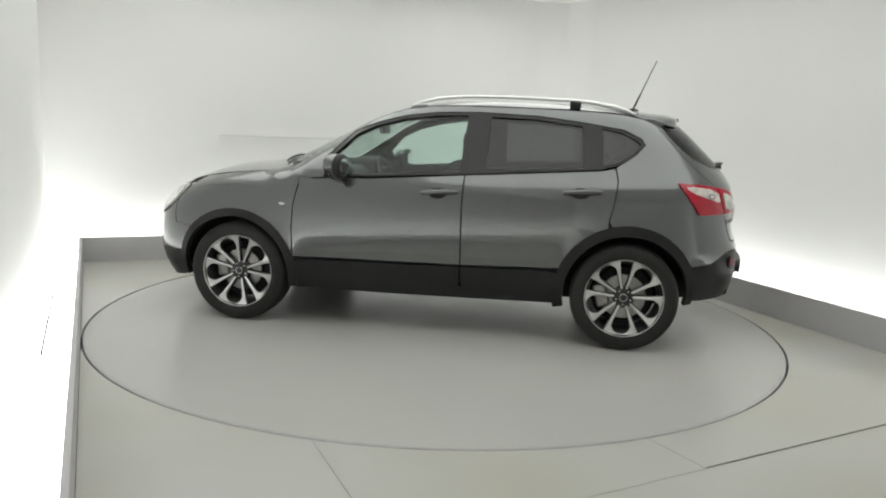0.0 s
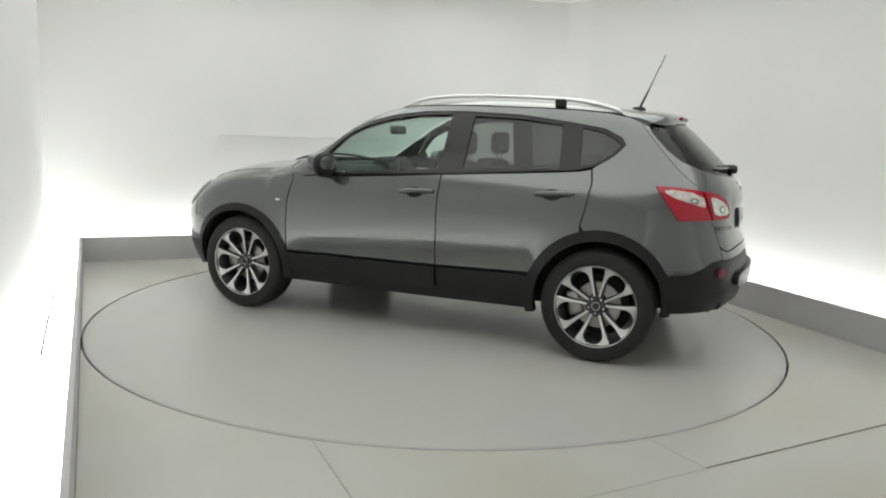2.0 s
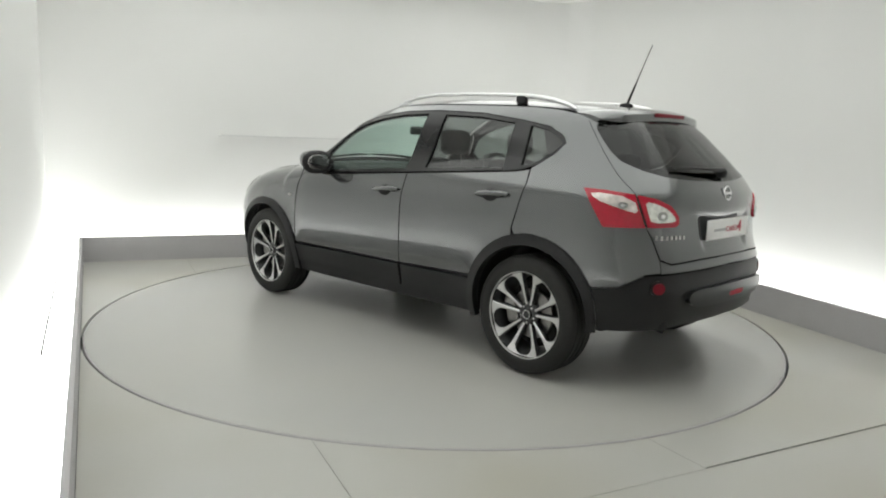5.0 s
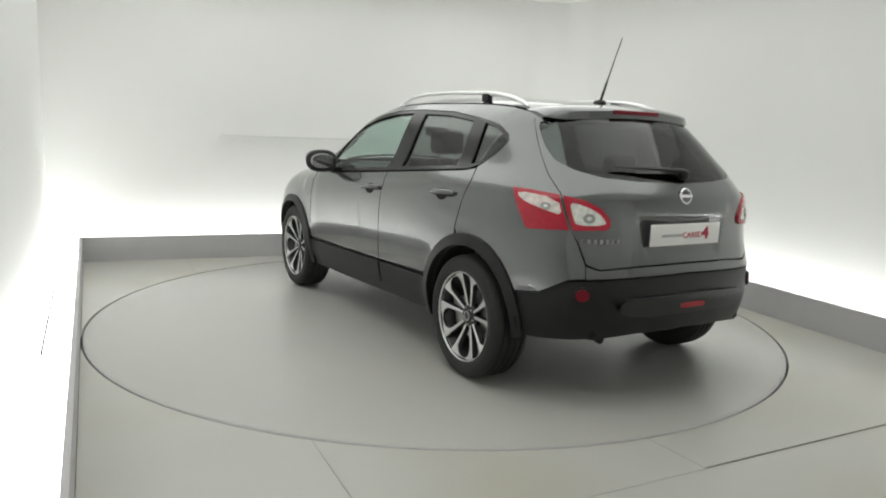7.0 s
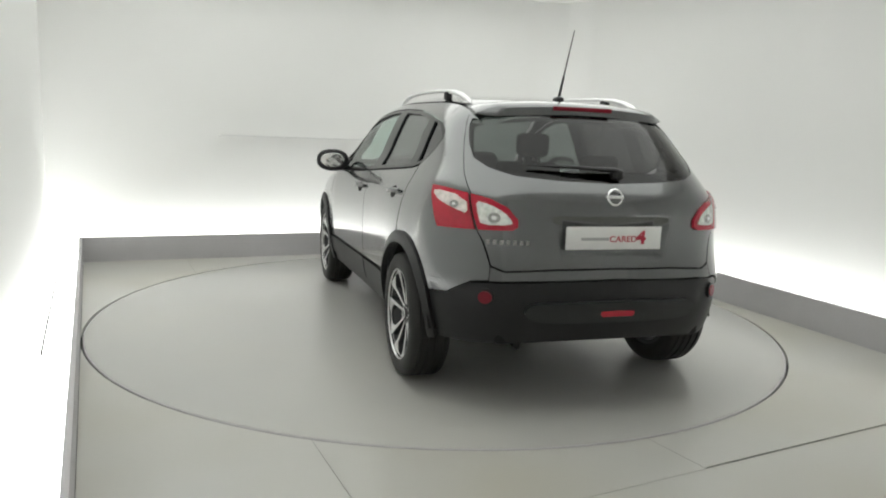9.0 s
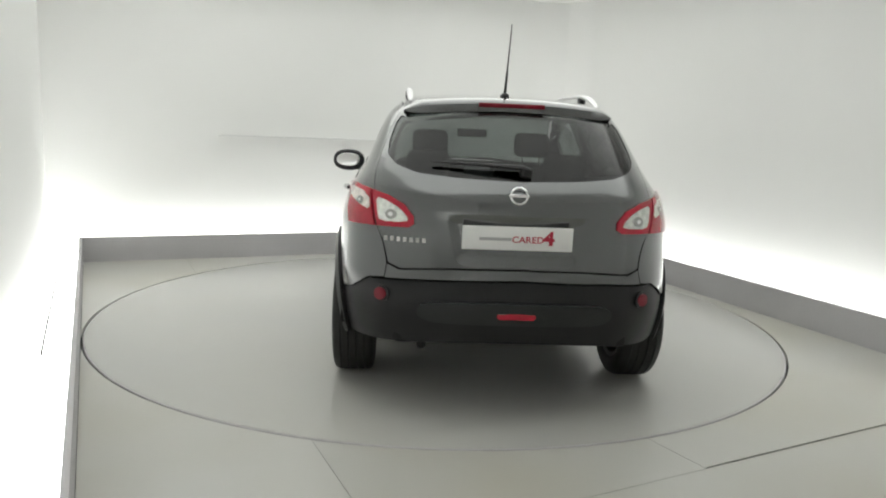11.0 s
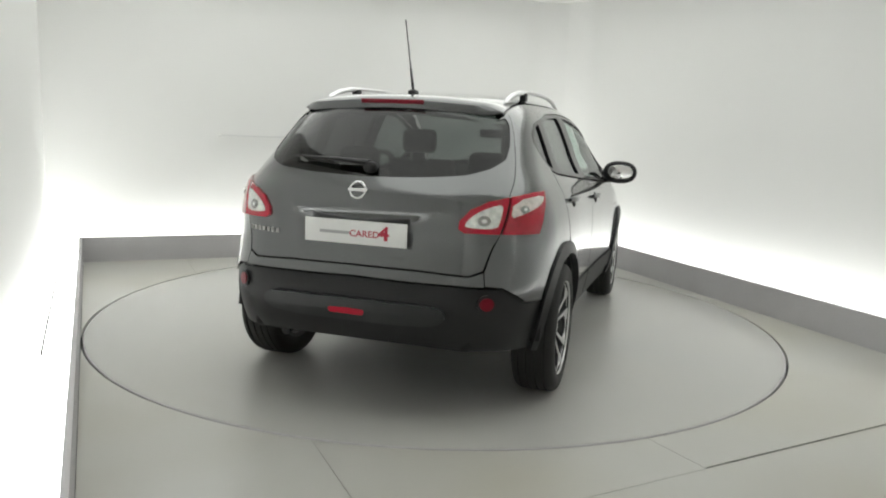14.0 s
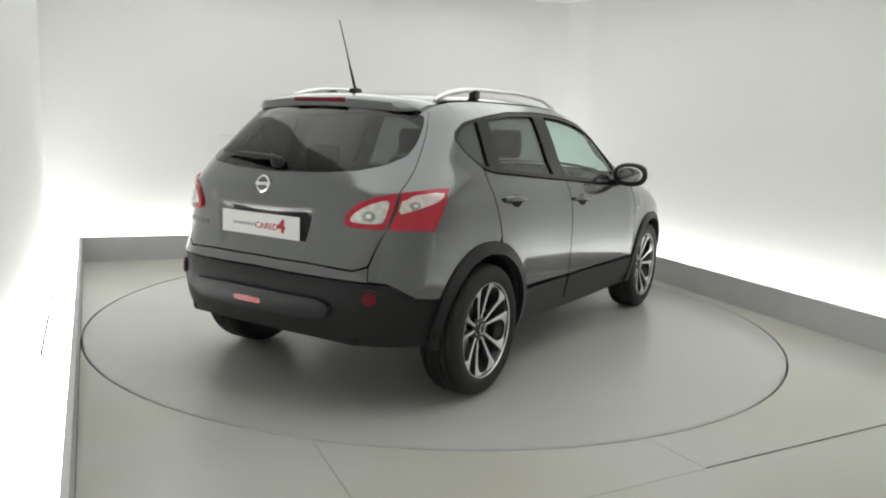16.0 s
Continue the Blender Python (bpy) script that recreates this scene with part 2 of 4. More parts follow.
# ceiling lights
def ceiling_light(centre, u, v, lx, ly):
    th = tagged(new("ceiling_light"), "large white luminous panel under the studio ceiling", "ceiling light", "ceiling lights")
    m = Matrix(((u.x, v.x, 0, centre.x), (u.y, v.y, 0, centre.y), (0, 0, 1, ROOM_H - 0.03), (0, 0, 0, 1)))
    th.matrix_world = m
    part("diffuser", box((lx, ly, 0.02), (0, 0, -0.022)), M_GLOW_CEIL, th, smooth=False)
    bm = bmesh.new()
    for sx in (-1, 1):
        box((0.03, ly + 0.06, 0.055), (sx * (lx / 2 + 0.016), 0, 0.0), bm=bm)
        box((lx, 0.03, 0.055), (0, sx * (ly / 2 + 0.016), 0.0), bm=bm)
    part("frame", bm, M_METAL_FRAME, th, smooth=False)
    return th


vb = -(ALONG_L + ALONG_R).normalized()
ubx = Vector((vb.y, -vb.x))
ceiling_light(vb * -0.4, ubx, vb, 4.3, 5.6)

# floor: coated sheets round the turntable, with open joints between them
R_DISC, GAP = 2.431, 0.0115
ALONG = ALONG_L


def inside(poly, pts):
    """Which of the points lie inside the closed polygon."""
    poly, pts = np.asarray(poly, float), np.asarray(pts, float)
    hit = np.zeros(len(pts), bool)
    for (x0, y0), (x1, y1) in zip(poly, np.roll(poly, -1, 0)):
        cross = (y0 > pts[:, 1]) != (y1 > pts[:, 1])
        with np.errstate(divide="ignore", invalid="ignore"):
            xx = x0 + (pts[:, 1] - y0) * (x1 - x0) / (y1 - y0)
        hit ^= cross & (pts[:, 0] < xx)
    return hit


from mathutils.geometry import delaunay_2d_cdt


def sheet(outline, holes=(), grid=None):
    """Triangles that fill an outline less its holes: points and faces."""
    pts, edges = [], []
    for loop in (outline, *holes):
        n0 = len(pts)
        pts += [Vector((float(q[0]), float(q[1]))) for q in loop]
        edges += [(n0 + i, n0 + (i + 1) % len(loop)) for i in range(len(loop))]
    if grid is not None and len(grid):
        pts += [Vector((float(q[0]), float(q[1]))) for q in grid]
    vs, _, fs, *_ = delaunay_2d_cdt(pts, edges, [], 0, 1e-6)
    v = np.array([(q.x, q.y) for q in vs])
    f = np.array([t for t in fs if len(t) == 3], int)
    mid = v[f].mean(1)
    ok = inside(outline, mid)
    e1, e2, e3 = v[f[:, 1]] - v[f[:, 0]], v[f[:, 2]] - v[f[:, 0]], v[f[:, 2]] - v[f[:, 1]]
    longest = np.max([np.hypot(e[:, 0], e[:, 1]) for e in (e1, e2, e3)], 0)
    ok &= np.abs(e1[:, 0] * e2[:, 1] - e1[:, 1] * e2[:, 0]) > longest ** 2 * 2e-3
    for h in holes:
        ok &= ~inside(h, mid)
    return v, f[ok]


circle = [(math.cos(a) * (R_DISC + GAP), math.sin(a) * (R_DISC + GAP)) for a in [2 * math.pi * (i + 0.5) / 240 for i in range(240)]]
perp = Vector((0.890, 0.456))
J1, J2, J3 = Vector((-0.535, -2.373)), Vector((1.163, -2.523)), Vector((0.985, -2.211))
jw = 0.0011


def half_plane(poly, p, n):
    """The part of a polygon on the side of p to which n points."""
    res = []
    for a, b in zip(poly, poly[1:] + poly[:1]):
        da, db = (a - p).dot(n), (b - p).dot(n)
        if da >= 0:
            res.append(a)
        if da * db < 0:
            res.append(a + (b - a) * (da / (da - db)))
    return res


f0 = room_line(-0.002)
fr = [f0[1], f0[2], f0[3], f0[0]]
n1 = Vector((ALONG.y, -ALONG.x)) * -1          # towards the right-hand side
side_l = half_plane(fr, J1 - n1 * jw, -n1)
rest = half_plane(fr, J1 + n1 * jw, n1)
cross = perp.orthogonal().normalized()
cross = cross if cross.y > 0 else -cross
front = half_plane(rest, J2 - cross * jw, -cross)
rest = half_plane(rest, J2 + cross * jw, cross)
n3 = Vector(((J2 - J3).y, -(J2 - J3).x)).normalized()
n3 = n3 if n3.x > 0 else -n3
side_r = half_plane(half_plane(rest, J2 + n3 * jw, n3), J2 + cross * 11 * jw, cross)
mid_f = half_plane(rest, J2 - n3 * jw, -n3)


def floor_piece(name, poly, label):
    """A floor sheet; the round hole is taken from it triangle by triangle along the circle."""
    outline = [tuple(q) for q in poly]
    dense = []
    for a, b in zip(poly, poly[1:] + poly[:1]):
        n = max(1, int((b - a).length / 0.15))
        dense += [tuple(a + (b - a) * i / n) for i in range(n)]
    pts = [Vector(q) for q in dense] + [Vector(q) for q in circle]
    n0, n = len(dense), len(circle)
    edges = [(i, (i + 1) % n0) for i in range(n0)] + [(n0 + i, n0 + (i + 1) % n) for i in range(n)]
    vs, _, fs, *_ = delaunay_2d_cdt(pts, edges, [], 0, 1e-6)
    v = np.array([(q.x, q.y) for q in vs])
    f = np.array([t for t in fs if len(t) == 3], int)
    mid = v[f].mean(1)
    f = f[inside(dense, mid) & (np.hypot(mid[:, 0], mid[:, 1]) > R_DISC + GAP - 0.0006)]
    bm = bmesh.new()
    up = [bm.verts.new((x, y, 0.0)) for x, y in v]
    for t in f:
        bm.faces.new([up[i] for i in t])
    bmesh.ops.delete(bm, geom=[w for w in bm.verts if not w.link_faces], context="VERTS")
    bm.normal_update()
    for fc in bm.faces:
        if fc.normal.z < 0:
            fc.normal_flip()
    r = bmesh.ops.extrude_face_region(bm, geom=bm.faces[:])
    bmesh.ops.translate(bm, vec=(0, 0, -0.03), verts=[e for e in r["geom"] if isinstance(e, bmesh.types.BMVert)])
    bmesh.ops.recalc_face_normals(bm, faces=bm.faces)
    return part("floor_sheet", bm, M_FLOOR, name, label, smooth=False)


floor = tagged(new("floor"), "pale grey coated studio floor in large jointed sheets", "floor", kind="structure")
for poly in (side_l, front, side_r, mid_f):
    if len(poly) > 2:
        floor_piece(floor, poly, "")
w2 = room_line(0.6)
tagged(link_mesh("ground", prism([tuple(w2[0] + out * 4), tuple(w2[1]), tuple(w2[2]), tuple(w2[3] + out * 4)], -0.12, -0.05), M_DARK, smooth=False), "dark subfloor under the coated sheets", "floor", kind="structure")
t0, t1 = room_line(KERB_T), room_line(TROUGH)
for i, side in enumerate(names):
    tagged(link_mesh("trough_" + side, band(t0[i:i + 2], t1[i:i + 2], -0.03, 0.0), M_CAP, smooth=False), "white bottom of the light trough behind the kerb", "trough", kind="structure")

def ring_bm(profile, n=240):
    """A flat round part turned about the z axis: profile of (radius, z)."""
    bm = bmesh.new()
    rings = [[bm.verts.new((math.cos(a) * r, math.sin(a) * r, z)) for a in [2 * math.pi * i / n for i in range(n)]] for r, z in profile]
    for a, b in zip(rings, rings[1:]):
        for i in range(n):
            bm.faces.new((a[i], b[i], b[(i + 1) % n], a[(i + 1) % n]))
    bmesh.ops.remove_doubles(bm, verts=bm.verts, dist=1e-5)
    bmesh.ops.recalc_face_normals(bm, faces=bm.faces)
    return bm


turntable = tagged(new("turntable"), "round pale grey turntable flush with the studio floor", "turntable")
part("deck", ring_bm([(0.0, 0.0), (0.5, 0.0), (1.0, 0.0), (1.5, 0.0), (2.0, 0.0), (R_DISC - .012, 0.0), (R_DISC - .012, -.045), (0.0, -.045)]), M_DISC, turntable, smooth=False)
part("edge_ring", ring_bm([(R_DISC - .0115, -.001), (R_DISC - .003, -.001), (R_DISC, -.004), (R_DISC, -.045), (R_DISC - .0115, -.045), (R_DISC - .0115, -.001)]), M_KERB, turntable, "thin grey edge ring of the turntable", smooth=False)


# ---------------------------------------------------------------- the car's skin
def curve(ks):
    """A smooth one-valued curve through the control points k0, v0, k1, v1, ..."""
    xs, ys = np.array(ks[0::2], float), np.array(ks[1::2], float)
    h, d = np.diff(xs), np.diff(ys) / np.diff(xs)
    m = np.zeros(len(xs))
    m[0], m[-1] = d[0], d[-1]
    for i in range(1, len(xs) - 1):
        if d[i - 1] * d[i] > 0:
            a, b = 2 * h[i] + h[i - 1], h[i] + 2 * h[i - 1]
            m[i] = (a + b) / (a / d[i - 1] + b / d[i])
    def f(x):
        x = np.clip(np.asarray(x, float), xs[0], xs[-1])
        i = np.clip(np.searchsorted(xs, x) - 1, 0, len(xs) - 2)
        s = (x - xs[i]) / h[i]
        return (ys[i] * (1 + 2 * s) * (1 - s) ** 2 + h[i] * m[i] * s * (1 - s) ** 2
                + ys[i + 1] * s * s * (3 - 2 * s) + h[i] * m[i + 1] * s * s * (s - 1))
    return f

# half width by height; nose and tail by height; bonnet, screen and roof by length
half_width = curve([.15, .78, .25, .82, .35, .852, .46, .874, .52, .8815, .60, .8862, .66, .8882, .78, .887, .89, .881, .955, .872, 1.0, .859, 1.04, .8475, 1.08, .828,
                    1.2, .755, 1.35, .69, 1.47, .634, 1.54, .585, 1.65, .48])
nose = curve([.15, 2.0, .25, 2.09, .4, 2.165, .55, 2.185, .7, 2.165, .82, 2.11, .92, 2.02, 1.0, 1.86, 1.1, 1.6])
tail = curve([.2, -1.93, .28, -2.03, .4, -2.105, .55, -2.130, .64, -2.122, .73, -2.090, .82, -2.066, .95, -2.055, 1.05, -2.045, 1.13, -2.0,
              1.22, -1.925, 1.34, -1.8, 1.47, -1.665, 1.6, -1.53])
top_line = curve([-2.2, 1.2, -1.7, 1.515, -1.45, 1.548, -1.2, 1.572, -.85, 1.593, -.43, 1.6, -.1, 1.587, .06, 1.572, .29, 1.525, .5, 1.456, .72, 1.35,
                  1.0, 1.205, 1.13, 1.138, 1.25, 1.108, 1.5, 1.078, 1.75, 1.047, 1.95, 1.003, 2.1, .935, 2.25, .82])

def smax(a, b, r):
    h = np.maximum(r - np.abs(a - b), 0) / r
    return np.maximum(a, b) + h * h * r * .25

def body_field(x, y, z):
    """Below zero inside the car's skin, above it outside."""
    y = np.abs(y)
    w = half_width(z)
    back, fore = np.maximum(-.9 - x, 0), np.maximum(x - .85, 0)
    w = w - .06 * back ** 2 - .05 * fore ** 2
    w = w + .05 * np.clip((x + .5) / 1.3, 0, 1) ** 1.4 + .02 * np.clip((z - 1.1) * 5, 0, 1) * np.clip(1 - np.abs(x - .3) / .9, 0, 1)
    for ax in (-1.315, 1.315):
        q = np.hypot(x - ax, z - .347)
        w = w + .022 * np.exp(-((q - .37) / .075) ** 2) * np.clip((1.0 - z) * 4, 0, 1)
    side = (y - w) * .95
    edge = np.clip((.335 + .25 * (z - .95) - y) / .055, 0, 1)
    up, low = np.clip((.968 - z) / .02, 0, 1), np.clip((z - .752) / .05, 0, 1)
    dish = edge * edge * (3 - 2 * edge) * up * low * low * (3 - 2 * low) * np.clip((-1.2 - x) * 4, 0, 1)
    brow = np.exp(-((z - 1.0) / .03) ** 2) * np.clip((.40 - y) / .06, 0, 1) * np.clip((-1.2 - x) * 4, 0, 1)
    rear = (tail(z) + .26 * y * y + .013 * dish - .006 * brow - x) * .85
    front = x - nose(z) + .30 * y * y
    upper = (z - top_line(x + .28 * y * y * np.clip((x - .2) * 2, 0, 1)) + .10 * y * y) * .8
    f = smax(side, smax(rear, front, .02), .30)
    return smax(f, upper, np.where(x > 1.1, .16, .10))

SPINE = 1.25
def skin(s, z, reach=2.6):
    """The skin's point by the way s round the car (metres along its spine, then round its ends) and the height z."""
    s, z = np.broadcast_arrays(np.asarray(s, float), np.asarray(z, float))
    over = np.abs(s) - SPINE
    a = np.where(over > 0, over, 0) * np.sign(s)
    ox = np.clip(s, -SPINE, SPINE)
    dx, dy = np.sin(a), np.cos(a)
    lo, hi = np.zeros(s.shape), np.full(s.shape, reach)
    for _ in range(34):
        mid = (lo + hi) / 2
        inside = body_field(ox + dx * mid, dy * mid, z) < 0
        lo, hi = np.where(inside, mid, lo), np.where(inside, hi, mid)
    return np.stack([ox + dx * lo, dy * lo, z], -1)


def top_skin(x, y):
    """The skin's point from above: bonnet, screen and roof."""
    x, y = np.broadcast_arrays(np.asarray(x, float), np.asarray(y, float))
    lo, hi = np.full(x.shape, 0.6), np.full(x.shape, 1.8)
    for _ in range(32):
        mid = (lo + hi) / 2
        inn = body_field(x, y, mid) < 0
        lo, hi = np.where(inn, mid, lo), np.where(inn, hi, mid)
    return np.stack([x, y, lo], -1)


def way(x, y):
    """How far round the car a plan point of its skin lies."""
    if abs(x) <= SPINE:
        return x
    return math.copysign(SPINE + math.atan2(abs(x) - SPINE, y), x)


def skin_normal(p):
    h = 0.004
    g = np.stack([body_field(p[:, 0] + h * a, p[:, 1] + h * b, p[:, 2] + h * c) - body_field(p[:, 0] - h * a, p[:, 1] - h * b, p[:, 2] - h * c)
                  for a, b, c in ((1, 0, 0), (0, 1, 0), (0, 0, 1))], -1)
    return g / np.maximum(np.linalg.norm(g, axis=1, keepdims=True), 1e-9)


def soften(loop, times):
    """Corners cut twice over, for rounded outlines."""
    q = np.asarray(loop, float)
    for _ in range(times):
        n = np.roll(q, -1, 0)
        q = np.stack([q * .75 + n * .25, q * .25 + n * .75], 1).reshape(-1, 2)
    return q


def inset(loop, d):
    """A closed loop drawn in by d (out where d is negative)."""
    q = np.asarray(loop, float)
    area = np.sum(q[:, 0] * np.roll(q[:, 1], -1) - q[:, 1] * np.roll(q[:, 0], -1))
    e = np.roll(q, -1, 0) - q
    e /= np.maximum(np.linalg.norm(e, axis=1, keepdims=True), 1e-9)
    n = np.stack([-e[:, 1], e[:, 0]], 1) * np.sign(area)
    m = n + np.roll(n, 1, 0)
    m /= np.maximum((m * m).sum(1, keepdims=True), 0.5) / 2
    return q + m * d


def dense(loop, step):
    q = [np.asarray(v, float) for v in loop]
    res = []
    for a, b in zip(q, q[1:] + q[:1]):
        n = max(1, int(np.ceil(np.linalg.norm(b - a) / step)))
        res += [a + (b - a) * i / n for i in range(n)]
    return np.array(res)


def panel_bm(outline, holes=(), lift=0.0, thick=0.012, gap=0.0019, step=0.045, project=None, soft=0, hole_soft=0, mirror=False, single=False):
    """A curved plate on the car's skin over an outline in the skin's own coordinates, with its thickness inwards."""
    project = project or skin
    o = dense(inset(soften(outline, soft), gap), step * .7)
    hs = [dense(inset(soften(h, hole_soft), -gap), step * .7) for h in holes]
    lo, hi = o.min(0), o.max(0)
    gx, gy = np.meshgrid(np.arange(lo[0], hi[0], step), np.arange(lo[1], hi[1], step))
    gx = gx + (np.arange(gx.shape[0]) % 2)[:, None] * step / 2
    g = np.stack([gx.ravel(), gy.ravel()], 1)
    rim = np.concatenate([o] + hs)
    g = g[inside(o, g)]
    for h in hs:
        g = g[~inside(h, g)]
    if len(g):
        g = g[np.min(np.linalg.norm(g[:, None] - rim[None], axis=2), 1) > step * .45]
    v, f = sheet(o, hs, g)
    p = project(v[:, 0], v[:, 1])
    n = skin_normal(p)
    outer, inner = p + n * lift, p + n * (lift - thick)
    a, b, c = (outer[f[:, i]] for i in range(3))
    flip = np.einsum("ij,ij->i", np.cross(b - a, c - a), n[f].mean(1)) < 0
    f[flip] = f[flip][:, ::-1]
    sgn = np.array([1, -1 if mirror else 1, 1])
    outer, inner = outer * sgn, inner * sgn
    if mirror:
        f = f[:, ::-1]
    bm = bmesh.new()
    vo, vi = [bm.verts.new(q) for q in outer], [bm.verts.new(q) for q in inner]
    for t in f:
        bm.faces.new([vo[i] for i in t])
        if not single:
            bm.faces.new([vi[i] for i in t[::-1]])
    count = {}
    for t in f:
        for i in range(3):
            k = (int(t[i]), int(t[(i + 1) % 3]))
            count[k] = 1
    for a, b in count:
        if (b, a) not in count and not single:
            bm.faces.new((vo[b], vo[a], vi[a], vi[b]))
    bmesh.ops.delete(bm, geom=[w for w in bm.verts if not w.link_faces], context="VERTS")
    sharpen(bm, 42)
    return bm


def panel(name, outline, mat, parent, label="", pair=False, **k):
    """One plate, or a left and a right one."""
    a = part(name, panel_bm(outline, **k), mat, parent, label)
    if pair:
        return a, part(name, panel_bm(outline, mirror=True, **k), mat, parent, label)
    return a


def mirror_loop(half, centre):
    """A closed outline from its left half (which runs from the middle line to the middle line)."""
    return list(half) + [(2 * centre - s, z) for s, z in reversed(half) if abs(s - centre) > 1e-6]


def arc(cx, cz, r, a0, a1, n=14, y=0.88):
    """Points of a wheel arch in skin coordinates."""
    res = []
    for i in range(n + 1):
        a = radians(a0 + (a1 - a0) * i / n)
        res.append((way(cx + r * math.cos(a), y), cz + r * math.sin(a)))
    return res


REAR = -(SPINE + math.pi / 2)
FRONT = -REAR
WHEEL_X, WHEEL_Z, WHEEL_Y, FRONT_Y = 1.315, 0.347, 0.785, 0.825
AF, AR = (1.325, 0.347), (-1.325, 0.347)

car = tagged(new("car"), "dark grey metallic five-door crossover car on the turntable", "car")


def edge_y(x):
    """Where roof and screen end beside the roof rails and pillars."""
    return float(curve([-1.62, .53, -1.2, .555, -.4, .56, .06, .57, .3, .592, .5, .622, .72, .66, 1.0, .715])(x))


def belt(s):
    return 1.072 - 0.078 * s


roof_x = [.93, .8, .65, .5, .35, .2, .05, -.2, -.5, -.8, -1.05, -1.25, -1.4, -1.5, -1.56]
roof_edge = []
for x in roof_x:
    q = top_skin(x, edge_y(x))
    roof_edge.append((way(float(q[0]), float(q[1])), float(q[2])))

# glazed side opening
DLO = [(.70, 1.03), (.715, 1.17), (.56, 1.342), (.40, 1.408), (.2, 1.462), (-.02, 1.492), (-.3, 1.501), (-.7, 1.488), (-1.02, 1.452), (-1.26, 1.416), (-1.42, 1.365),
       (-1.455, 1.325), (-1.38, 1.265), (-1.24, 1.192), (-1.12, 1.160), (-1.0, 1.150), (-.2, belt(-.2))]
gate_edge = [(-2.13, .74), (-2.078, .85), (-2.04, .90), (-1.97, 1.08), (-1.87, 1.17), (-1.78, 1.27), (-1.66, 1.40), (-1.60, 1.452)]

# body side: pillars, cant rail and rear quarter in one pressing
side = [(-1.19, .835), (-1.212, .93), (-1.232, 1.09), (-1.215, 1.175)] + [DLO[i] for i in range(13, -1, -1)] + [(.80, 1.02), (.885, 1.03)]
side += roof_edge + [gate_edge[7], gate_edge[6], gate_edge[5], gate_edge[4], gate_edge[3], (-2.005, .985), (-2.04, .902), (-2.073, .85), (-2.126, .736), (-2.13, .672), (-2.04, .663), (-1.97, .628), (-1.90, .591), (-1.765, .578)]
side += arc(*AR, .468, 149, 76, 10)
panel("body_side", side, M_PAINT, car, pair=True, step=.035)
# doors
front_door = [(.905, .484), (.915, .68), (.905, .84), (.87, .98), (.815, 1.015), (.70, 1.022)] + [(s, belt(s) - .008) for s in (.4, .1, -.24)] + [(-.235, .9), (-.24, .492)]
panel("front_door", front_door, M_PAINT, car, pair=True, step=.035)
rear_door = [(-.245, .492), (-.24, .9), (-.245, belt(-.245) - .008), (-.7, belt(-.7) - .01), (-1.0, 1.140), (-1.12, 1.150), (-1.21, 1.168), (-1.228, 1.09), (-1.208, .93), (-1.186, .838)]
rear_door += arc(*AR, .468, 73, 21, 8)
panel("rear_door", rear_door, M_PAINT, car, pair=True, step=.035)
# front wing
bonnet_side = [(.98, .735), (1.2, .725), (1.45, .70), (1.65, .66), (1.8, .61)]
wing_top = []
for x, y in bonnet_side:
    q = top_skin(x, y)
    wing_top.append((way(x, y), float(q[2])))
lamp_front = [(way(1.70, .72), .93), (way(1.84, .66), .905), (way(1.97, .56), .86), (way(2.03, .55), .78), (way(1.98, .66), .70), (way(1.86, .74), .745), (way(1.77, .76), .82)]
wing = [(.91, .475), (.92, .68), (.91, .84), (.875, .985), (.89, 1.03)] + wing_top[:4] + [lamp_front[0], lamp_front[6], (way(1.76, .80), .66)] + arc(*AF, .437, 42, 163, 14)
panel("front_wing", wing, M_PAINT, car, pair=True, step=.035)
lamp_mid = np.mean(lamp_front, 0)
panel("wing_corner", [(.79, 1.012), (.868, .975), (.895, 1.0), wing_top[0], roof_edge[0]], M_PAINT, car, pair=True, lift=-.004, gap=-.003, step=.03)
for mir in (False, True):
    head = part("headlight", panel_bm(lamp_front, soft=1, lift=.006, step=.03, mirror=mir), M_BULB, car, "grey reflector headlight with clear lenses")
    part("clear_lens", panel_bm([tuple(lamp_mid + (np.array(q) - lamp_mid) * .74) for q in lamp_front], soft=1, lift=.010, thick=.006, step=.03, mirror=mir), M_CLEAR, head, "clear headlight lens")
front_half = [(FRONT, .47), (way(2.0, .62), .46), (way(1.80, .77), .455)] + arc(*AF, .437, 16, 42, 4) + [(way(1.77, .80), .66), (way(1.78, .77), .81), (way(1.87, .745), .735), (way(1.98, .665), .69), (way(2.045, .545), .775), (way(2.0, .55), .86), (FRONT, .88)]
panel("front_bumper", mirror_loop(front_half, FRONT), M_PAINT, car, step=.045)
lower_half = [(FRONT, .22), (way(1.9, .62), .24), (way(1.76, .76), .27)] + arc(*AF, .437, -8, 15, 3) + [(way(1.80, .77), .452), (way(2.0, .62), .457), (FRONT, .467)]
panel("front_skirt", mirror_loop(lower_half, FRONT), M_BLACK, car, "black plastic lower bumper", step=.05)

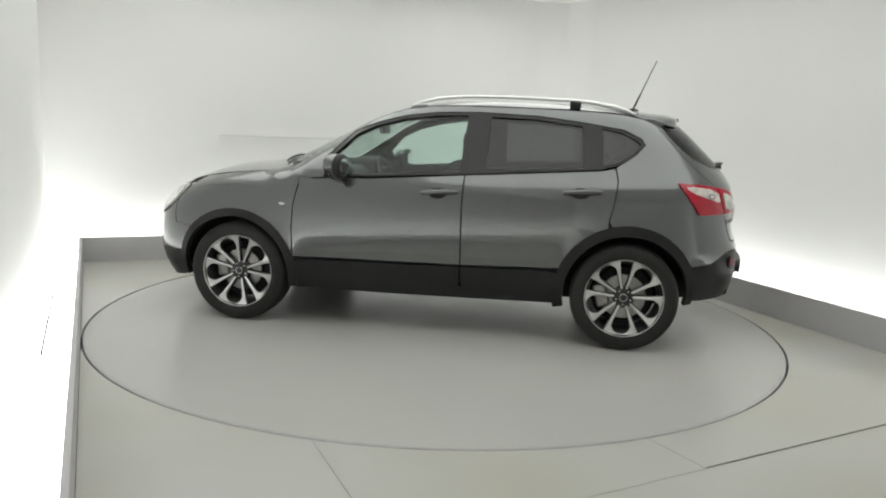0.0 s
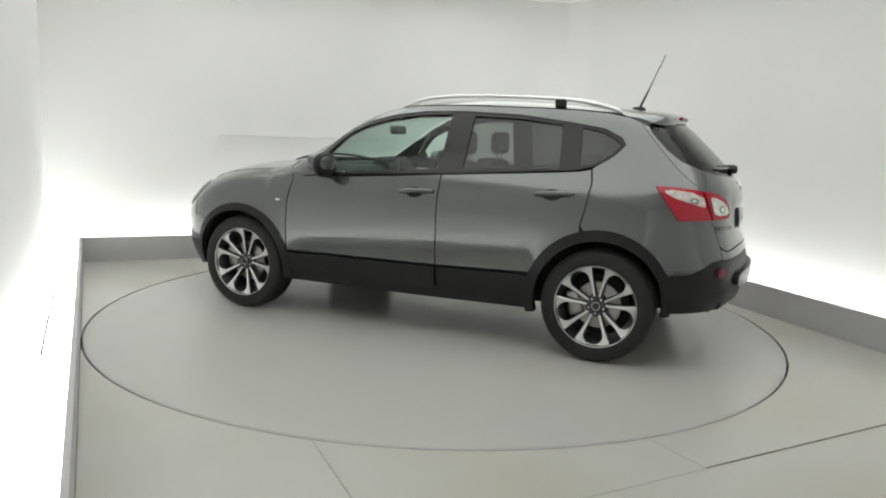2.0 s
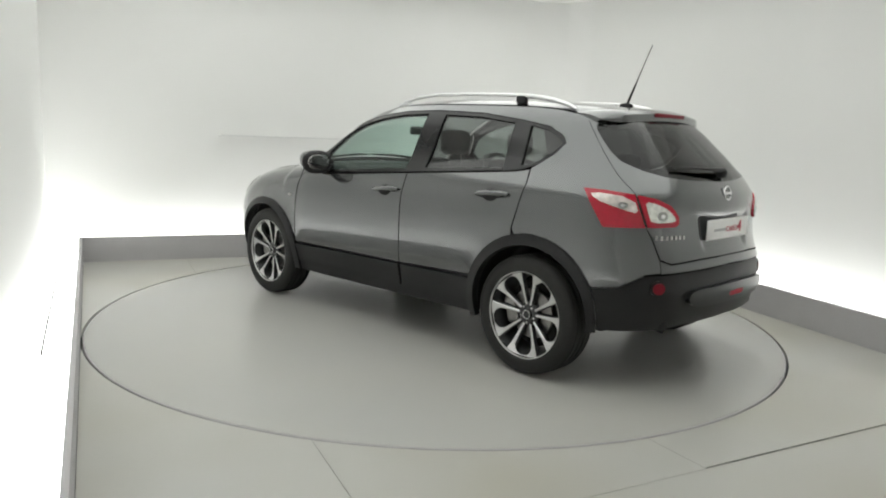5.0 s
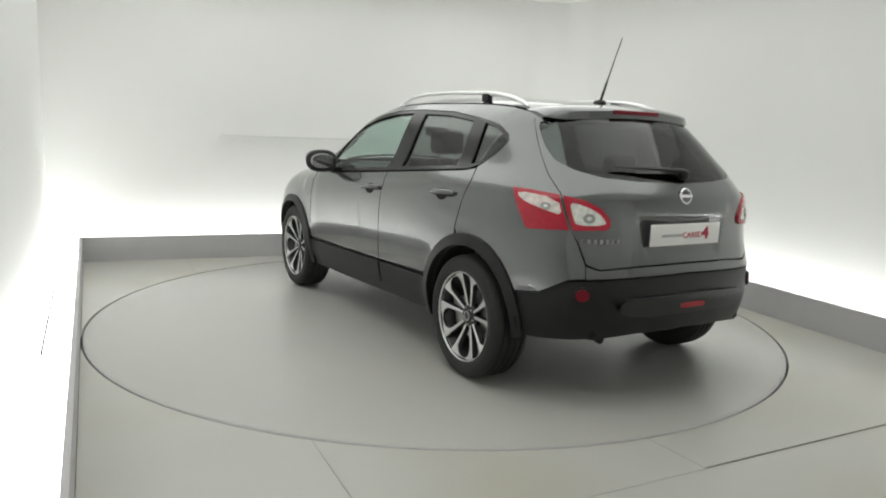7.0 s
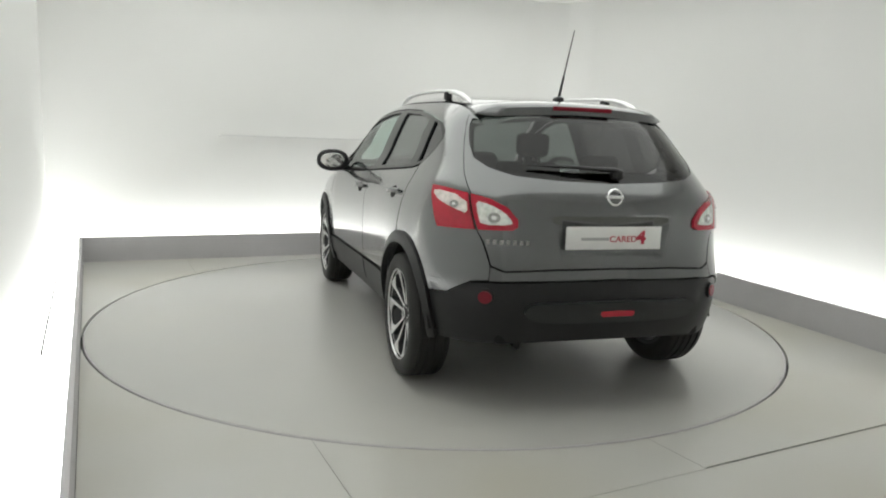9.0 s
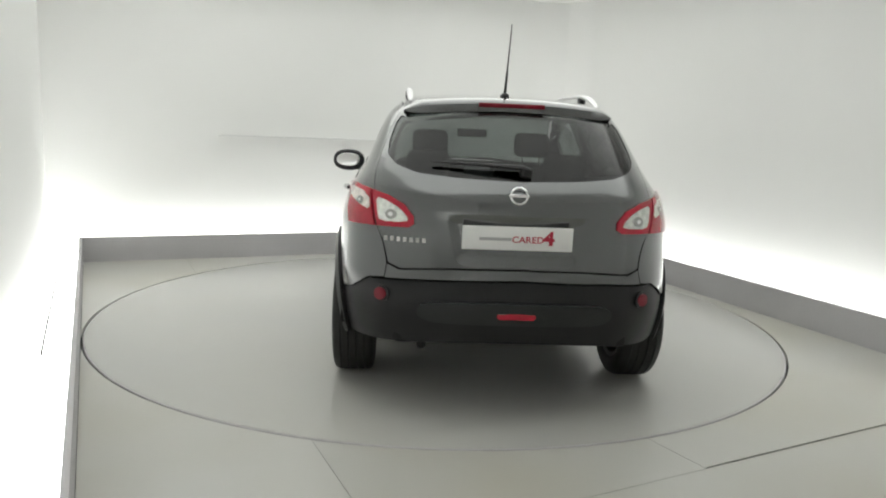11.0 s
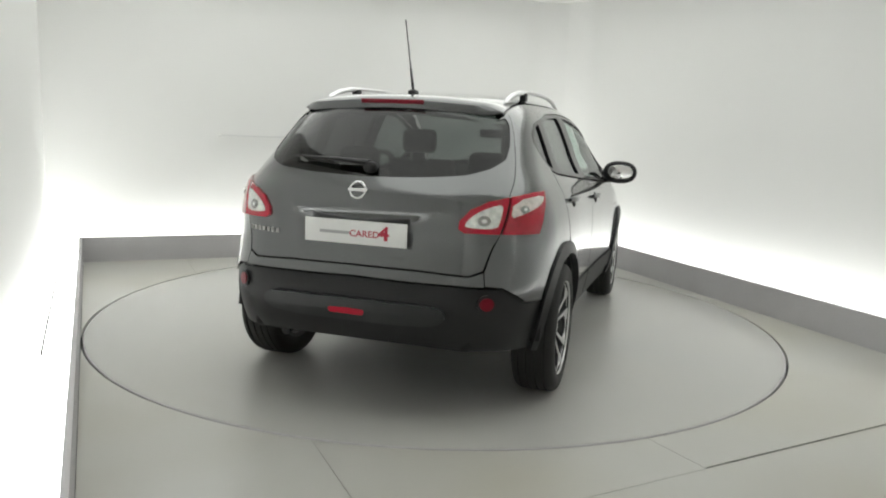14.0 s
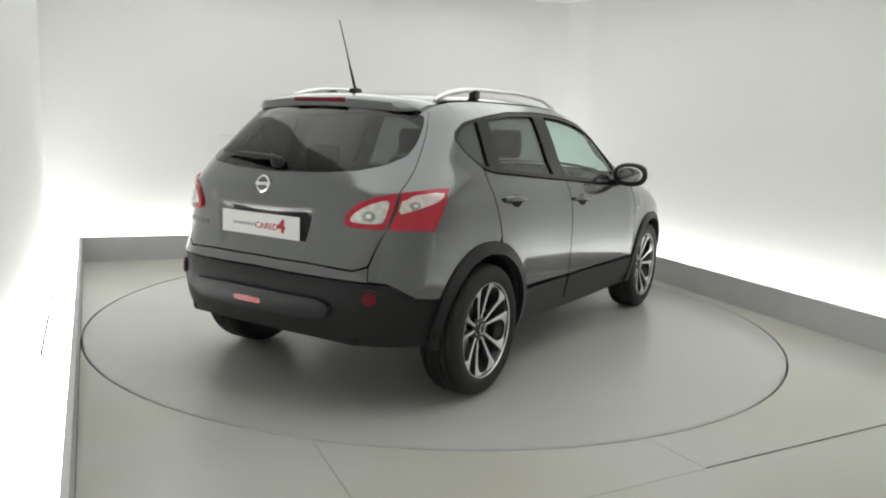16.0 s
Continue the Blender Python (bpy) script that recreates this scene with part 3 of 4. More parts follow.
# bonnet, screen, roof
bonnet = [(1.20, 0), (1.16, .3), (1.04, .60), (.98, .728), (1.2, .718), (1.45, .693), (1.65, .652), (1.8, .60), (1.93, .50), (2.0, .3), (2.03, 0)]
bonnet = bonnet + [(x, -y) for x, y in reversed(bonnet[1:-1])]
panel("bonnet", bonnet, M_PAINT, car, project=top_skin, step=.06)
screen_h = [(1.175, 0), (1.13, .3), (1.01, .60), (.94, .70)] + [(x, edge_y(x) - .006) for x in (.8, .65, .5, .35, .2)] + [(.16, .45), (.24, .2), (.26, 0)]
panel("windscreen", screen_h + [(x, -y) for x, y in reversed(screen_h[1:-1])], M_GLASS, car, "green-tinted windscreen", project=top_skin, step=.07, thick=.005, single=True)
roof_h = [(.25, 0), (.23, .2), (.15, .45), (.18, edge_y(.2) - .006)] + [(x, edge_y(x) - .008) for x in (.05, -.2, -.5, -.8, -1.05, -1.25, -1.4, -1.5)] + [(-1.545, .5), (-1.57, .3), (-1.58, 0)]
roof_full = roof_h + [(x, -y) for x, y in reversed(roof_h[1:-1])]
panel("roof", roof_full, M_PAINT, car, project=top_skin, step=.07)
panel("headlining", [(x * .97, y * .93) for x, y in roof_full], M_LINING, car, "grey cloth headlining", project=top_skin, step=.1, lift=-.03)
cowl_h = [(1.26, 0), (1.22, .3), (1.1, .6), (1.0, .72), (.93, .705), (1.0, .6), (1.13, .3), (1.17, 0)]
panel("scuttle", cowl_h + [(x, -y) for x, y in reversed(cowl_h[1:-1])], M_BLACK, car, "black plastic scuttle below the windscreen", project=top_skin, step=.06, lift=-.008)

# side glass and its black surround
g_front = [(.62, 1.052), (.655, 1.19), (.53, 1.325), (.40, 1.385), (.2, 1.438), (0, 1.468), (-.225, 1.478), (-.20, 1.115)]
g_rear = [(-.372, 1.130), (-.385, 1.473), (-.69, 1.464), (-.985, 1.431), (-1.005, 1.168)]
g_quarter = [(-1.135, 1.190), (-1.115, 1.420), (-1.24, 1.396), (-1.37, 1.352), (-1.415, 1.325), (-1.35, 1.272), (-1.2, 1.2)]
panel("window_surround", DLO, M_GLOSSBLACK, car, "gloss black window surround", pair=True, holes=(g_front, g_rear, g_quarter), lift=-.003, thick=.03, step=.04)
panel("front_side_window", g_front, M_GLASS, car, "green-tinted side window", pair=True, lift=-.014, thick=.004, gap=-.008, single=True)
panel("rear_side_window", g_rear, M_PRIVACY, car, "dark privacy glass", pair=True, lift=-.014, thick=.004, gap=-.008, single=True)
panel("quarter_window", g_quarter, M_QUARTER, car, "dark privacy glass", pair=True, lift=-.014, thick=.004, gap=-.008, single=True)

# tailgate with its window, plate recess and lamps
gate_half = [(REAR, .738), (-2.45, .732), (-2.2, .717)] + gate_edge
top_pts = []
for y in (.48, .36, .18, 0):
    q = top_skin(-1.585 + .10 * y * y, y)
    top_pts.append((way(float(q[0]), y) if y else REAR, float(q[2]) - .003))
gate = mirror_loop(gate_half + top_pts, REAR)
rear_glass_half = [(REAR, 1.142), (-2.45, 1.150), (-2.2, 1.166), (-2.03, 1.198), (-1.89, 1.243), (-1.80, 1.305), (-1.69, 1.405), (-1.675, 1.432), (-1.76, 1.450), (-2.05, 1.468), (-2.4, 1.482), (REAR, 1.486)]
rear_glass = mirror_loop(rear_glass_half, REAR)
tailgate = panel("tailgate", gate, M_PAINT, car, holes=(rear_glass,), thick=.016, step=.016)
part("rear_window", panel_bm(rear_glass, lift=-.004, thick=.005, gap=-.004, single=True), M_REAR_GLASS, tailgate, "dark tinted rear window")
# black sheet added so that the gaps round the tailgate look shaded
part("gap_backing", panel_bm(mirror_loop([(s + .03, z) for s, z in gate_half] + top_pts, REAR), lift=-.05, thick=.004, holes=(rear_glass,)), M_UNDER, car, "black backing sheet added behind the tailgate to darken its gaps")

lamp_outer = [(-1.665, 1.094), (-1.80, 1.09), (-1.968, 1.074), (-2.0, .985), (-2.034, .903), (-1.80, .897)]
lamp_inner = [(-1.978, 1.073), (-2.10, 1.055), (-2.19, 1.02), (-2.245, .965), (-2.25, .925), (-2.22, .907), (-2.045, .903), (-2.01, .985)]
clear_outer = [(-1.705, 1.080), (-1.965, 1.059), (-1.996, .968), (-1.90, .990), (-1.735, 1.036)]
clear_inner = [(-2.015, 1.047), (-2.10, 1.032), (-2.175, 1.0), (-2.222, .955), (-2.216, .930), (-2.06, .925), (-2.04, .965)]
for mir in (False, True):
    lamp = part("tail_light", panel_bm(lamp_outer, lift=.012, thick=.03, soft=0, step=.02, gap=.003, mirror=mir), M_RED, car, "red and clear wrap-round tail light")
    part("clear_lens", panel_bm(clear_outer, lift=.0155, thick=.008, soft=1, step=.015, gap=.005, mirror=mir), M_PINK, lamp, "clear reversing and indicator lens")
    ro = [(-1.90 + .03 * math.cos(a), 1.015 + .02 * math.sin(a)) for a in [2 * math.pi * i / 20 for i in range(20)]]
    part("bulb_reflector", panel_bm(ro, lift=.0185, thick=.006, step=.02, mirror=mir), M_BULB, lamp, "grey bulb reflector")
    bc = np.mean(ro, 0)
    part("bulb", panel_bm([(bc[0] + (q[0] - bc[0]) * .45, bc[1] + (q[1] - bc[1]) * .45) for q in ro], lift=.021, thick=.006, step=.02, mirror=mir), M_CHROME, lamp)
    lamp = part("tail_light", panel_bm(lamp_inner, lift=.012, thick=.03, soft=0, step=.02, gap=.003, mirror=mir), M_RED, tailgate, "red-edged clear tail light on the tailgate")
    part("clear_lens", panel_bm(clear_inner, lift=.0155, thick=.008, soft=1, step=.015, gap=.005, mirror=mir), M_CLEAR, lamp, "clear reversing lens")
    ro = [(-2.125 + .033 * math.cos(a), .966 + .026 * math.sin(a)) for a in [2 * math.pi * i / 20 for i in range(20)]]
    part("bulb_reflector", panel_bm(ro, lift=.0185, thick=.006, step=.02, mirror=mir), M_BULB, lamp, "grey bulb reflector")
    bc = np.mean(ro, 0)
    part("bulb", panel_bm([(bc[0] + (q[0] - bc[0]) * .45, bc[1] + (q[1] - bc[1]) * .45) for q in ro], lift=.021, thick=.006, step=.02, mirror=mir), M_CHROME, lamp)

# rear bumper
black_top = [(-1.765, .575), (-1.90, .588), (-1.97, .625), (-2.04, .660), (-2.27, .672), (REAR, .688)]
bumper_half = [(REAR, .690), (-2.27, .675), (-2.132, .669), (-2.128, .733), (-2.2, .711), (-2.45, .726), (REAR, .732)]
bumper = panel("rear_bumper", mirror_loop(bumper_half, REAR), M_PAINT, car, step=.035, thick=.02, gap=.0004)
skirt_half = [(REAR, .385), (-2.35, .37), (-2.1, .345), (-1.9, .335), (-1.78, .335)] + arc(*AR, .455, 180, 152, 4)[1:] + [(s, z - .002) for s, z in black_top]
skirt = panel("rear_skirt", mirror_loop(skirt_half, REAR), M_BLACK, car, "black plastic lower rear bumper", step=.03, lift=-.010, thick=.03)
insert_half = [(REAR, .485), (-2.42, .48), (-2.335, .495), (-2.305, .53), (-2.335, .572), (-2.45, .580), (REAR, .590)]
part("bumper_insert", panel_bm(mirror_loop(insert_half, REAR), lift=.020, thick=.035, step=.03, soft=1), M_SATIN, skirt)
fog = mirror_loop([(REAR, .513), (-2.73, .512), (-2.715, .525), (-2.72, .541), (REAR, .545)], REAR)
part("fog_lamp", panel_bm(fog, lift=.020, thick=.012, step=.02), M_RED, skirt, "red rear fog lamp")
for mir in (False, True):
    ro = [(-2.12 + .036 * math.cos(a), .592 + .032 * math.sin(a)) for a in [2 * math.pi * i / 24 for i in range(24)]]
    part("reflector_bezel", panel_bm([(-2.12 + (s + 2.12) * 1.35, .592 + (z - .592) * 1.35) for s, z in ro], lift=.002, thick=.02, step=.02, mirror=mir), M_BLACK, skirt)
    part("reflector", panel_bm(ro, lift=.006, thick=.01, step=.02, mirror=mir), M_DEEP_RED, skirt, "round red reflector")

# black lower cladding and wheel arches
clad_front = [(.92, .335), (.928, .40), (.905, .468), (.16, .478), (-.235, .481), (-.235, .325)]
clad_rear = [(-.25, .325), (-.25, .481), (-.84, .495), (-.885, .485), (-.905, .42), (-.91, .335)]
sill = [(.90, .255), (.925, .35), (.3, .345), (-.3, .345), (-.91, .35), (-.90, .268), (-.3, .255), (.3, .25)]
panel("front_door_cladding", clad_front, M_BLACK, car, "black plastic door cladding", pair=True, lift=.006, thick=.03, step=.045, gap=.004)
panel("rear_door_cladding", clad_rear, M_BLACK, car, "black plastic door cladding", pair=True, lift=.006, thick=.03, step=.045, gap=.004)
panel("sill", sill, M_BLACK, car, "black plastic sill", pair=True, lift=-.004, thick=.03, step=.045)
panel("front_arch_trim", arc(*AF, .440, -6, 190, 22) + arc(*AF, .385, 192, -8, 22), M_BLACK, car, "black plastic wheel arch trim", pair=True, lift=.012, thick=.035, step=.025)
panel("rear_arch_trim", arc(*AR, .470, 182, -12, 22) + arc(*AR, .402, -12, 184, 22), M_BLACK, car, "black plastic wheel arch trim", pair=True, lift=.012, thick=.035, step=.025)

# dark inner shell behind the panels, with the wheel wells open
# besides the trim, its dark colour stands in for shade in the panel gaps
inner = [(1.72, .88), (.86, .99), (.7, belt(.7) + .012), (-.24, belt(-.24) + .012), (-1.0, 1.158), (-1.15, 1.165), (-1.25, 1.165), (-1.7, 1.12), (-1.95, 1.02), (-2.05, .80), (-2.0, .45), (-1.80, .42)] + arc(*AR, .42, 170, 20, 12)[:] + [(-.88, .28), (.88, .27)] + arc(*AF, .41, 165, 20, 12) + [(1.78, .45)]
panel("inner_side", inner, M_INNER, car, "dark inner door trim and side wall", pair=True, lift=-.03, thick=.02, step=.06)


def arch_liner(cx, sy):
    bm = bmesh.new()
    n, r = 26, .43
    rows = []
    for y, rr in ((.84, r), (.50, r), (.50, 0.03)):
        rows.append([bm.verts.new((cx + rr * math.cos(a), sy * y, WHEEL_Z + rr * math.sin(a))) for a in [radians(4 + 172 * i / n) for i in range(n + 1)]])
    for a, b in zip(rows, rows[1:]):
        for i in range(n):
            bm.faces.new((a[i], a[i + 1], b[i + 1], b[i]))
    part("arch_liner", bm, M_UNDER, car, "black wheel arch liner")


for sy in (-1, 1):
    arch_liner(WHEEL_X, sy)
    arch_liner(-WHEEL_X, sy)

part("underbody", box((3.1, 1.0, .12), (-.05, 0, .30), .03), M_UNDER, car, "black underbody")
bm = box((1.72, 1.56, .10), (0, 0, .31), .03)
part("floorpan", bm, M_UNDER, car)
part("rear_valance", box((.42, 1.15, .10), (-1.80, 0, .40), .03), M_UNDER, car)
part("front_undertray", box((.5, 1.15, .08), (1.75, 0, .27), .03), M_UNDER, car)
part("rear_axle", tube([(-1.315, -.7, .30), (-1.30, 0, .27), (-1.315, .7, .30)], .04), M_UNDER, car)
part("silencer", box((.25, .45, .14), (-1.70, .30, .37), .05), M_UNDER, car)
# the pipe has the same plain black as the underbody
part("exhaust_pipe", tube([(-1.75, .42, .33), (-1.88, .43, .335), (-1.94, .43, .325)], .022, 14), M_UNDER, car, "black exhaust pipe")


# wheels
def build_wheel(sy, x):
    w = new("wheel")
    w.parent = car
    w.matrix_basis = pose(x, sy * FRONT_Y, WHEEL_Z, 0, 7 if sy > 0 else -4, 0 if sy > 0 else 180)
    return w


def tyre_profile():
    half = [(.240, .088), (.248, .101), (.266, .110), (.294, .1125), (.318, .108), (.333, .099), (.341, .086)]
    tread = []
    for y in (.062, .021):
        tread += [(.3455, y + .006), (.3375, y + .0045), (.3375, y - .0045), (.3457, y - .006)]
    mirrored = [(r, -y) for r, y in reversed(half + tread)]
    return half + tread + mirrored


BM_TYRE = lathe(tyre_profile(), 96)
bm_rim = lathe([(.2475, .092), (.2535, .1), (.2520, .1045), (.2485, .104), (.2455, .098), (.2435, .088), (.2435, .075)], 96)
bm_barrel = lathe([(.2445, .085), (.238, .070), (.228, .055), (.218, .02), (.214, -.05), (.220, -.09), (.244, -.096)], 64)
bm_disc = lathe([(.02, .022), (.142, .022), (.146, .018), (.146, .004), (.02, .004)], 48)
bm_back = lathe([(.01, -.012), (.19, -.012), (.2, -.03)], 40)
bm_hub = lathe([(.0001, .072), (.024, .071), (.029, .066), (.031, .052)], 36)
bm_ring = lathe([(.031, .058), (.036, .062), (.058, .060), (.070, .050), (.072, .02)], 48)


def spoke_bm():
    bm = bmesh.new()
    secs = [(.046, .0072, .058), (.09, .0080, .0645), (.14, .0095, .072), (.18, .0115, .079), (.212, .0145, .086), (.247, .0200, .0945)]
    rows = []
    for r, w, y in secs:
        rows.append([bm.verts.new((sx * ww, y - d, r)) for sx, ww, d in ((-1, w + .004, .030), (-1, w, .0035), (-1, w - .0035, 0), (1, w - .0035, 0), (1, w, .0035), (1, w + .004, .030))])
    for a, b in zip(rows, rows[1:]):
        for i in range(5):
            f = bm.faces.new((a[i], a[i + 1], b[i + 1], b[i]))
            f.material_index = 1 if i in (0, 4) else 0
    for q, rv in ((rows[0], 1), (rows[-1], -1)):
        f = bm.faces.new(q[::rv])
        f.material_index = 1
    bmesh.ops.recalc_face_normals(bm, faces=bm.faces)
    sharpen(bm, 30)
    return bm


def web_bm():
    """The rounded bridge between two spokes of a pair at the rim."""
    bm = bmesh.new()
    n = 16
    ro, lo = [], []
    for i in range(n + 1):
        a = radians(-20 + 40 * i / n)
        k = abs(i - n / 2) / (n / 2)
        ri = .2375 - .060 * k ** 3
        for store, d in ((ro, 0), (lo, .026)):
            store.append([bm.verts.new((r * math.sin(a), y - d, r * math.cos(a))) for r, y in ((ri, .0855 - .006 * k), (.2470, .0940))])
    for i in range(n):
        bm.faces.new((ro[i][0], ro[i][1], ro[i + 1][1], ro[i + 1][0]))
        f = bm.faces.new((ro[i][0], ro[i + 1][0], lo[i + 1][0], lo[i][0]))
        f.material_index = 1
    bmesh.ops.recalc_face_normals(bm, faces=bm.faces)
    sharpen(bm, 30)
    return bm


wheel = build_wheel(1, WHEEL_X)
part("tyre", BM_TYRE, M_TYRE, wheel, "black low-profile tyre")
part("rim", bm_rim, M_ALLOY, wheel, "machined alloy rim")
part("barrel", bm_barrel, M_ALLOY_DARK, wheel)
part("brake_disc", bm_disc, M_STEEL, wheel, "steel brake disc")
part("back_plate", bm_back, M_UNDER, wheel)
part("hub_cap", bm_hub, M_ALLOY_DARK, wheel, "dark grey hub cap")
part("hub_ring", lathe([(.0215, .0705), (.0225, .0735), (.0255, .0735), (.027, .069)], 36), M_ALLOY, wheel, "thin silver ring on the hub cap")
part("hub", bm_ring, M_ALLOY_DARK, wheel)
part("brake_caliper", box((.09, .06, .16), (.135, .012, .04), .02), M_STEEL, wheel)
first = None
for i in range(10):
    if first is None:
        ob = first = part("spoke", spoke_bm(), [M_ALLOY, M_ALLOY_DARK], wheel, "machined silver spoke with dark grey sides")
    else:
        ob = new("spoke", first.data)
        ob.parent = wheel
        tagged(ob, "machined silver spoke with dark grey sides")
    ob.matrix_basis = pose(0, 0, 0, 0, 36 * i + (4.0 if i % 2 else -4.0), 0)
web = None
for i in range(5):
    if web is None:
        ob = web = part("spoke_bridge", web_bm(), [M_ALLOY, M_ALLOY_DARK], wheel)
    else:
        ob = new("spoke_bridge", web.data)
        ob.parent = wheel
    ob.matrix_basis = pose(0, 0, 0, 0, 72 * i + 18, 0)
nut = None
for i in range(5):
    if nut is None:
        ob = nut = part("wheel_nut", lathe([(.0001, .009), (.006, .008), (.0075, .003), (.008, -.008)], 12), M_CHROME, wheel)
    else:
        ob = new("wheel_nut", nut.data)
        ob.parent = wheel
    a = radians(72 * i + 18)
    ob.location = (.048 * math.sin(a), .056, .048 * math.cos(a))
for sy, x, off, turn in ((1, -WHEEL_X, WHEEL_Y, 17), (-1, WHEEL_X, FRONT_Y, 11), (-1, -WHEEL_X, WHEEL_Y, 23)):
    w = copy_thing(wheel, pose(x, sy * off, WHEEL_Z, 0, turn, 0 if sy > 0 else 180))


# mirrors, handles, rails, aerial, spoiler
def blob(cx, cy, cz, rx, ry, rz, n=20, m=24, power=2.6, cut=None):
    """A rounded housing; cut flattens its rear face."""
    bm = bmesh.new()
    rows = []
    e = 2 / power
    sp = lambda v: math.copysign(abs(v) ** e, v)
    for i in range(n + 1):
        a = -math.pi / 2 + math.pi * i / n
        row = []
        for j in range(m):
            b = 2 * math.pi * j / m
            x = cx + rx * sp(math.cos(a)) * sp(math.cos(b))
            if cut is not None:
                x = max(x, cut)
            row.append(bm.verts.new((x, cy + ry * sp(math.cos(a)) * sp(math.sin(b)), cz + rz * sp(math.sin(a)))))
        rows.append(row)
    for a, b in zip(rows, rows[1:]):
        for j in range(m):
            bm.faces.new((a[j], a[(j + 1) % m], b[(j + 1) % m], b[j]))
    bmesh.ops.remove_doubles(bm, verts=bm.verts, dist=1e-5)
    bmesh.ops.recalc_face_normals(bm, faces=bm.faces)
    sharpen(bm, 50)
    return bm


for sy in (-1, 1):
    mirror_house = part("door_mirror", blob(.590, sy * .985, 1.124, .080, .111, .066, cut=.560), M_PAINT, car, "grey painted door mirror with a black back")
    part("mirror_rim", blob(.562, sy * .985, 1.108, .044, .125, .084, power=2.3, cut=.534), M_BLACK, mirror_house, "black mirror rim")
    part("mirror_glass", blob(.534, sy * .988, 1.110, .003, .094, .053, power=2.2), M_MIRROR, mirror_house, "silvery mirror glass")
    part("mirror_foot", box((.09, .13, .045), (.62, sy * .875, 1.052), .018), M_BLACK, mirror_house, "black mirror foot")
    ti = part("mirror_corner", box((.16, .02, .10), (.655, sy * .832, 1.075), .008), M_BLACK, car, "black corner piece behind the mirror")
    for x0, x1, z0, z1 in ((.035, -.205, .957, .972), (-.89, -1.13, 1.002, 1.018)):
        s = np.linspace(x0, x1, 9)
        zz = np.linspace(z0, z1, 9)
        q = skin(s, zz)
        lift = .030 * np.sin(np.linspace(.25, math.pi - .12, 9)) ** .6
        nn = skin_normal(q)
        q = (q + nn * lift[:, None]) * np.array([1, sy, 1])
        h = part("door_handle", tube([tuple(v) for v in q], [.009, .012, .013, .013, .013, .013, .013, .012, .009], 12, flat=1.2), M_PAINT, car, "grey painted pull handle")
        cx, cz = x0 * .55 + x1 * .45, (z0 + z1) / 2
        # flat black oval on the skin, painted as the shade of a hollow
        ro = [(cx + .062 * math.cos(a), cz - .006 + .036 * math.sin(a)) for a in [2 * math.pi * i / 24 for i in range(24)]]
        part("handle_cup_shade", panel_bm(ro, lift=.0012, thick=.004, step=.03, mirror=sy < 0), M_UNDER, h, "flat black oval painted as the shade of the handle recess")
    ro = [(.985 + .024 * math.cos(a), .838 + .011 * math.sin(a)) for a in [2 * math.pi * i / 20 for i in range(20)]]
    part("side_repeater", panel_bm(ro, lift=.006, thick=.008, step=.02, mirror=sy < 0), M_CLEAR, car, "clear oval side indicator")
    # roof rail
    xs = [.20, .12, .0, -.2, -.45, -.7, -.92, -1.05, -1.18, -1.28, -1.33]
    hs = [.004, .024, .040, .050, .053, .052, .048, .042, .030, .015, .002]
    pth = []
    for x, h in zip(xs, hs):
        q = top_skin(x, .530 - .02 * max(0, -x - .6))
        pth.append((x, sy * float(q[1]), float(q[2]) + h))
    rail = part("roof_rail", tube(pth, [.010, .013, .014, .014, .014, .014, .015, .018, .019, .016, .008], 12, flat=.8), M_RAIL, car, "satin silver roof rail")
    q = top_skin(-.93, .525)
    part("rail_foot", box((.075, .035, .05), (-.93, sy * .525, float(q[2]) + .022), .01), M_BLACK, rail, "black rail foot")
    q = top_skin(.12, .53)
    part("rail_foot", box((.10, .028, .022), (.12, sy * .53, float(q[2]) + .006), .008), M_RAIL, rail)

aerial = part("aerial", tube([(-1.345, 0, 1.575), (-1.392, 0, 1.69)], [.008, .006], 10), M_BLACK, car, "black roof aerial")
part("whip", tube([(-1.39, 0, 1.685), (-1.44, 0, 1.81), (-1.488, 0, 1.925)], [.0042, .0034, .0026], 8), M_BLACK, aerial)
part("aerial_base", blob(-1.34, 0, 1.562, .045, .024, .02), M_BLACK, aerial)

bm = bmesh.new()
rows = []
for i in range(25):
    y = -.55 + 1.10 * i / 24
    k = min(1.0, (0.56 - abs(y)) / .08)
    xr, zt = -1.645 + .25 * y * y + .45 * max(0, abs(y) - .45), 1.522 - .10 * y * y - .9 * max(0, abs(y) - .46) ** 1.5
    root = xr + .17
    zr = float(top_skin(max(root, -1.56), y)[2]) + .003
    rows.append([bm.verts.new(v) for v in ((root, y, zr), (root - .09, y, (zr * .5 + zt * .5) + .007), (xr + .012, y, zt + .001), (xr, y, zt - .010 * k), (xr - .004, y, zt - .050 * k), (xr + .012, y, zt - .056 * k), (xr + .07, y, zt - .040), (root, y, zr - .02))])
for a, b in zip(rows, rows[1:]):
    for i in range(8):
        bm.faces.new((a[i], a[(i + 1) % 8], b[(i + 1) % 8], b[i]))
bm.faces.new(rows[0][::-1]), bm.faces.new(rows[-1])
bmesh.ops.recalc_face_normals(bm, faces=bm.faces)
sharpen(bm, 40)
spoiler = part("roof_spoiler", bm, M_PAINT, tailgate)
part("brake_light", box((.02, .34, .023), (-1.640, 0, 1.503), .006), M_DEEP_RED, spoiler, "dark red high brake light")

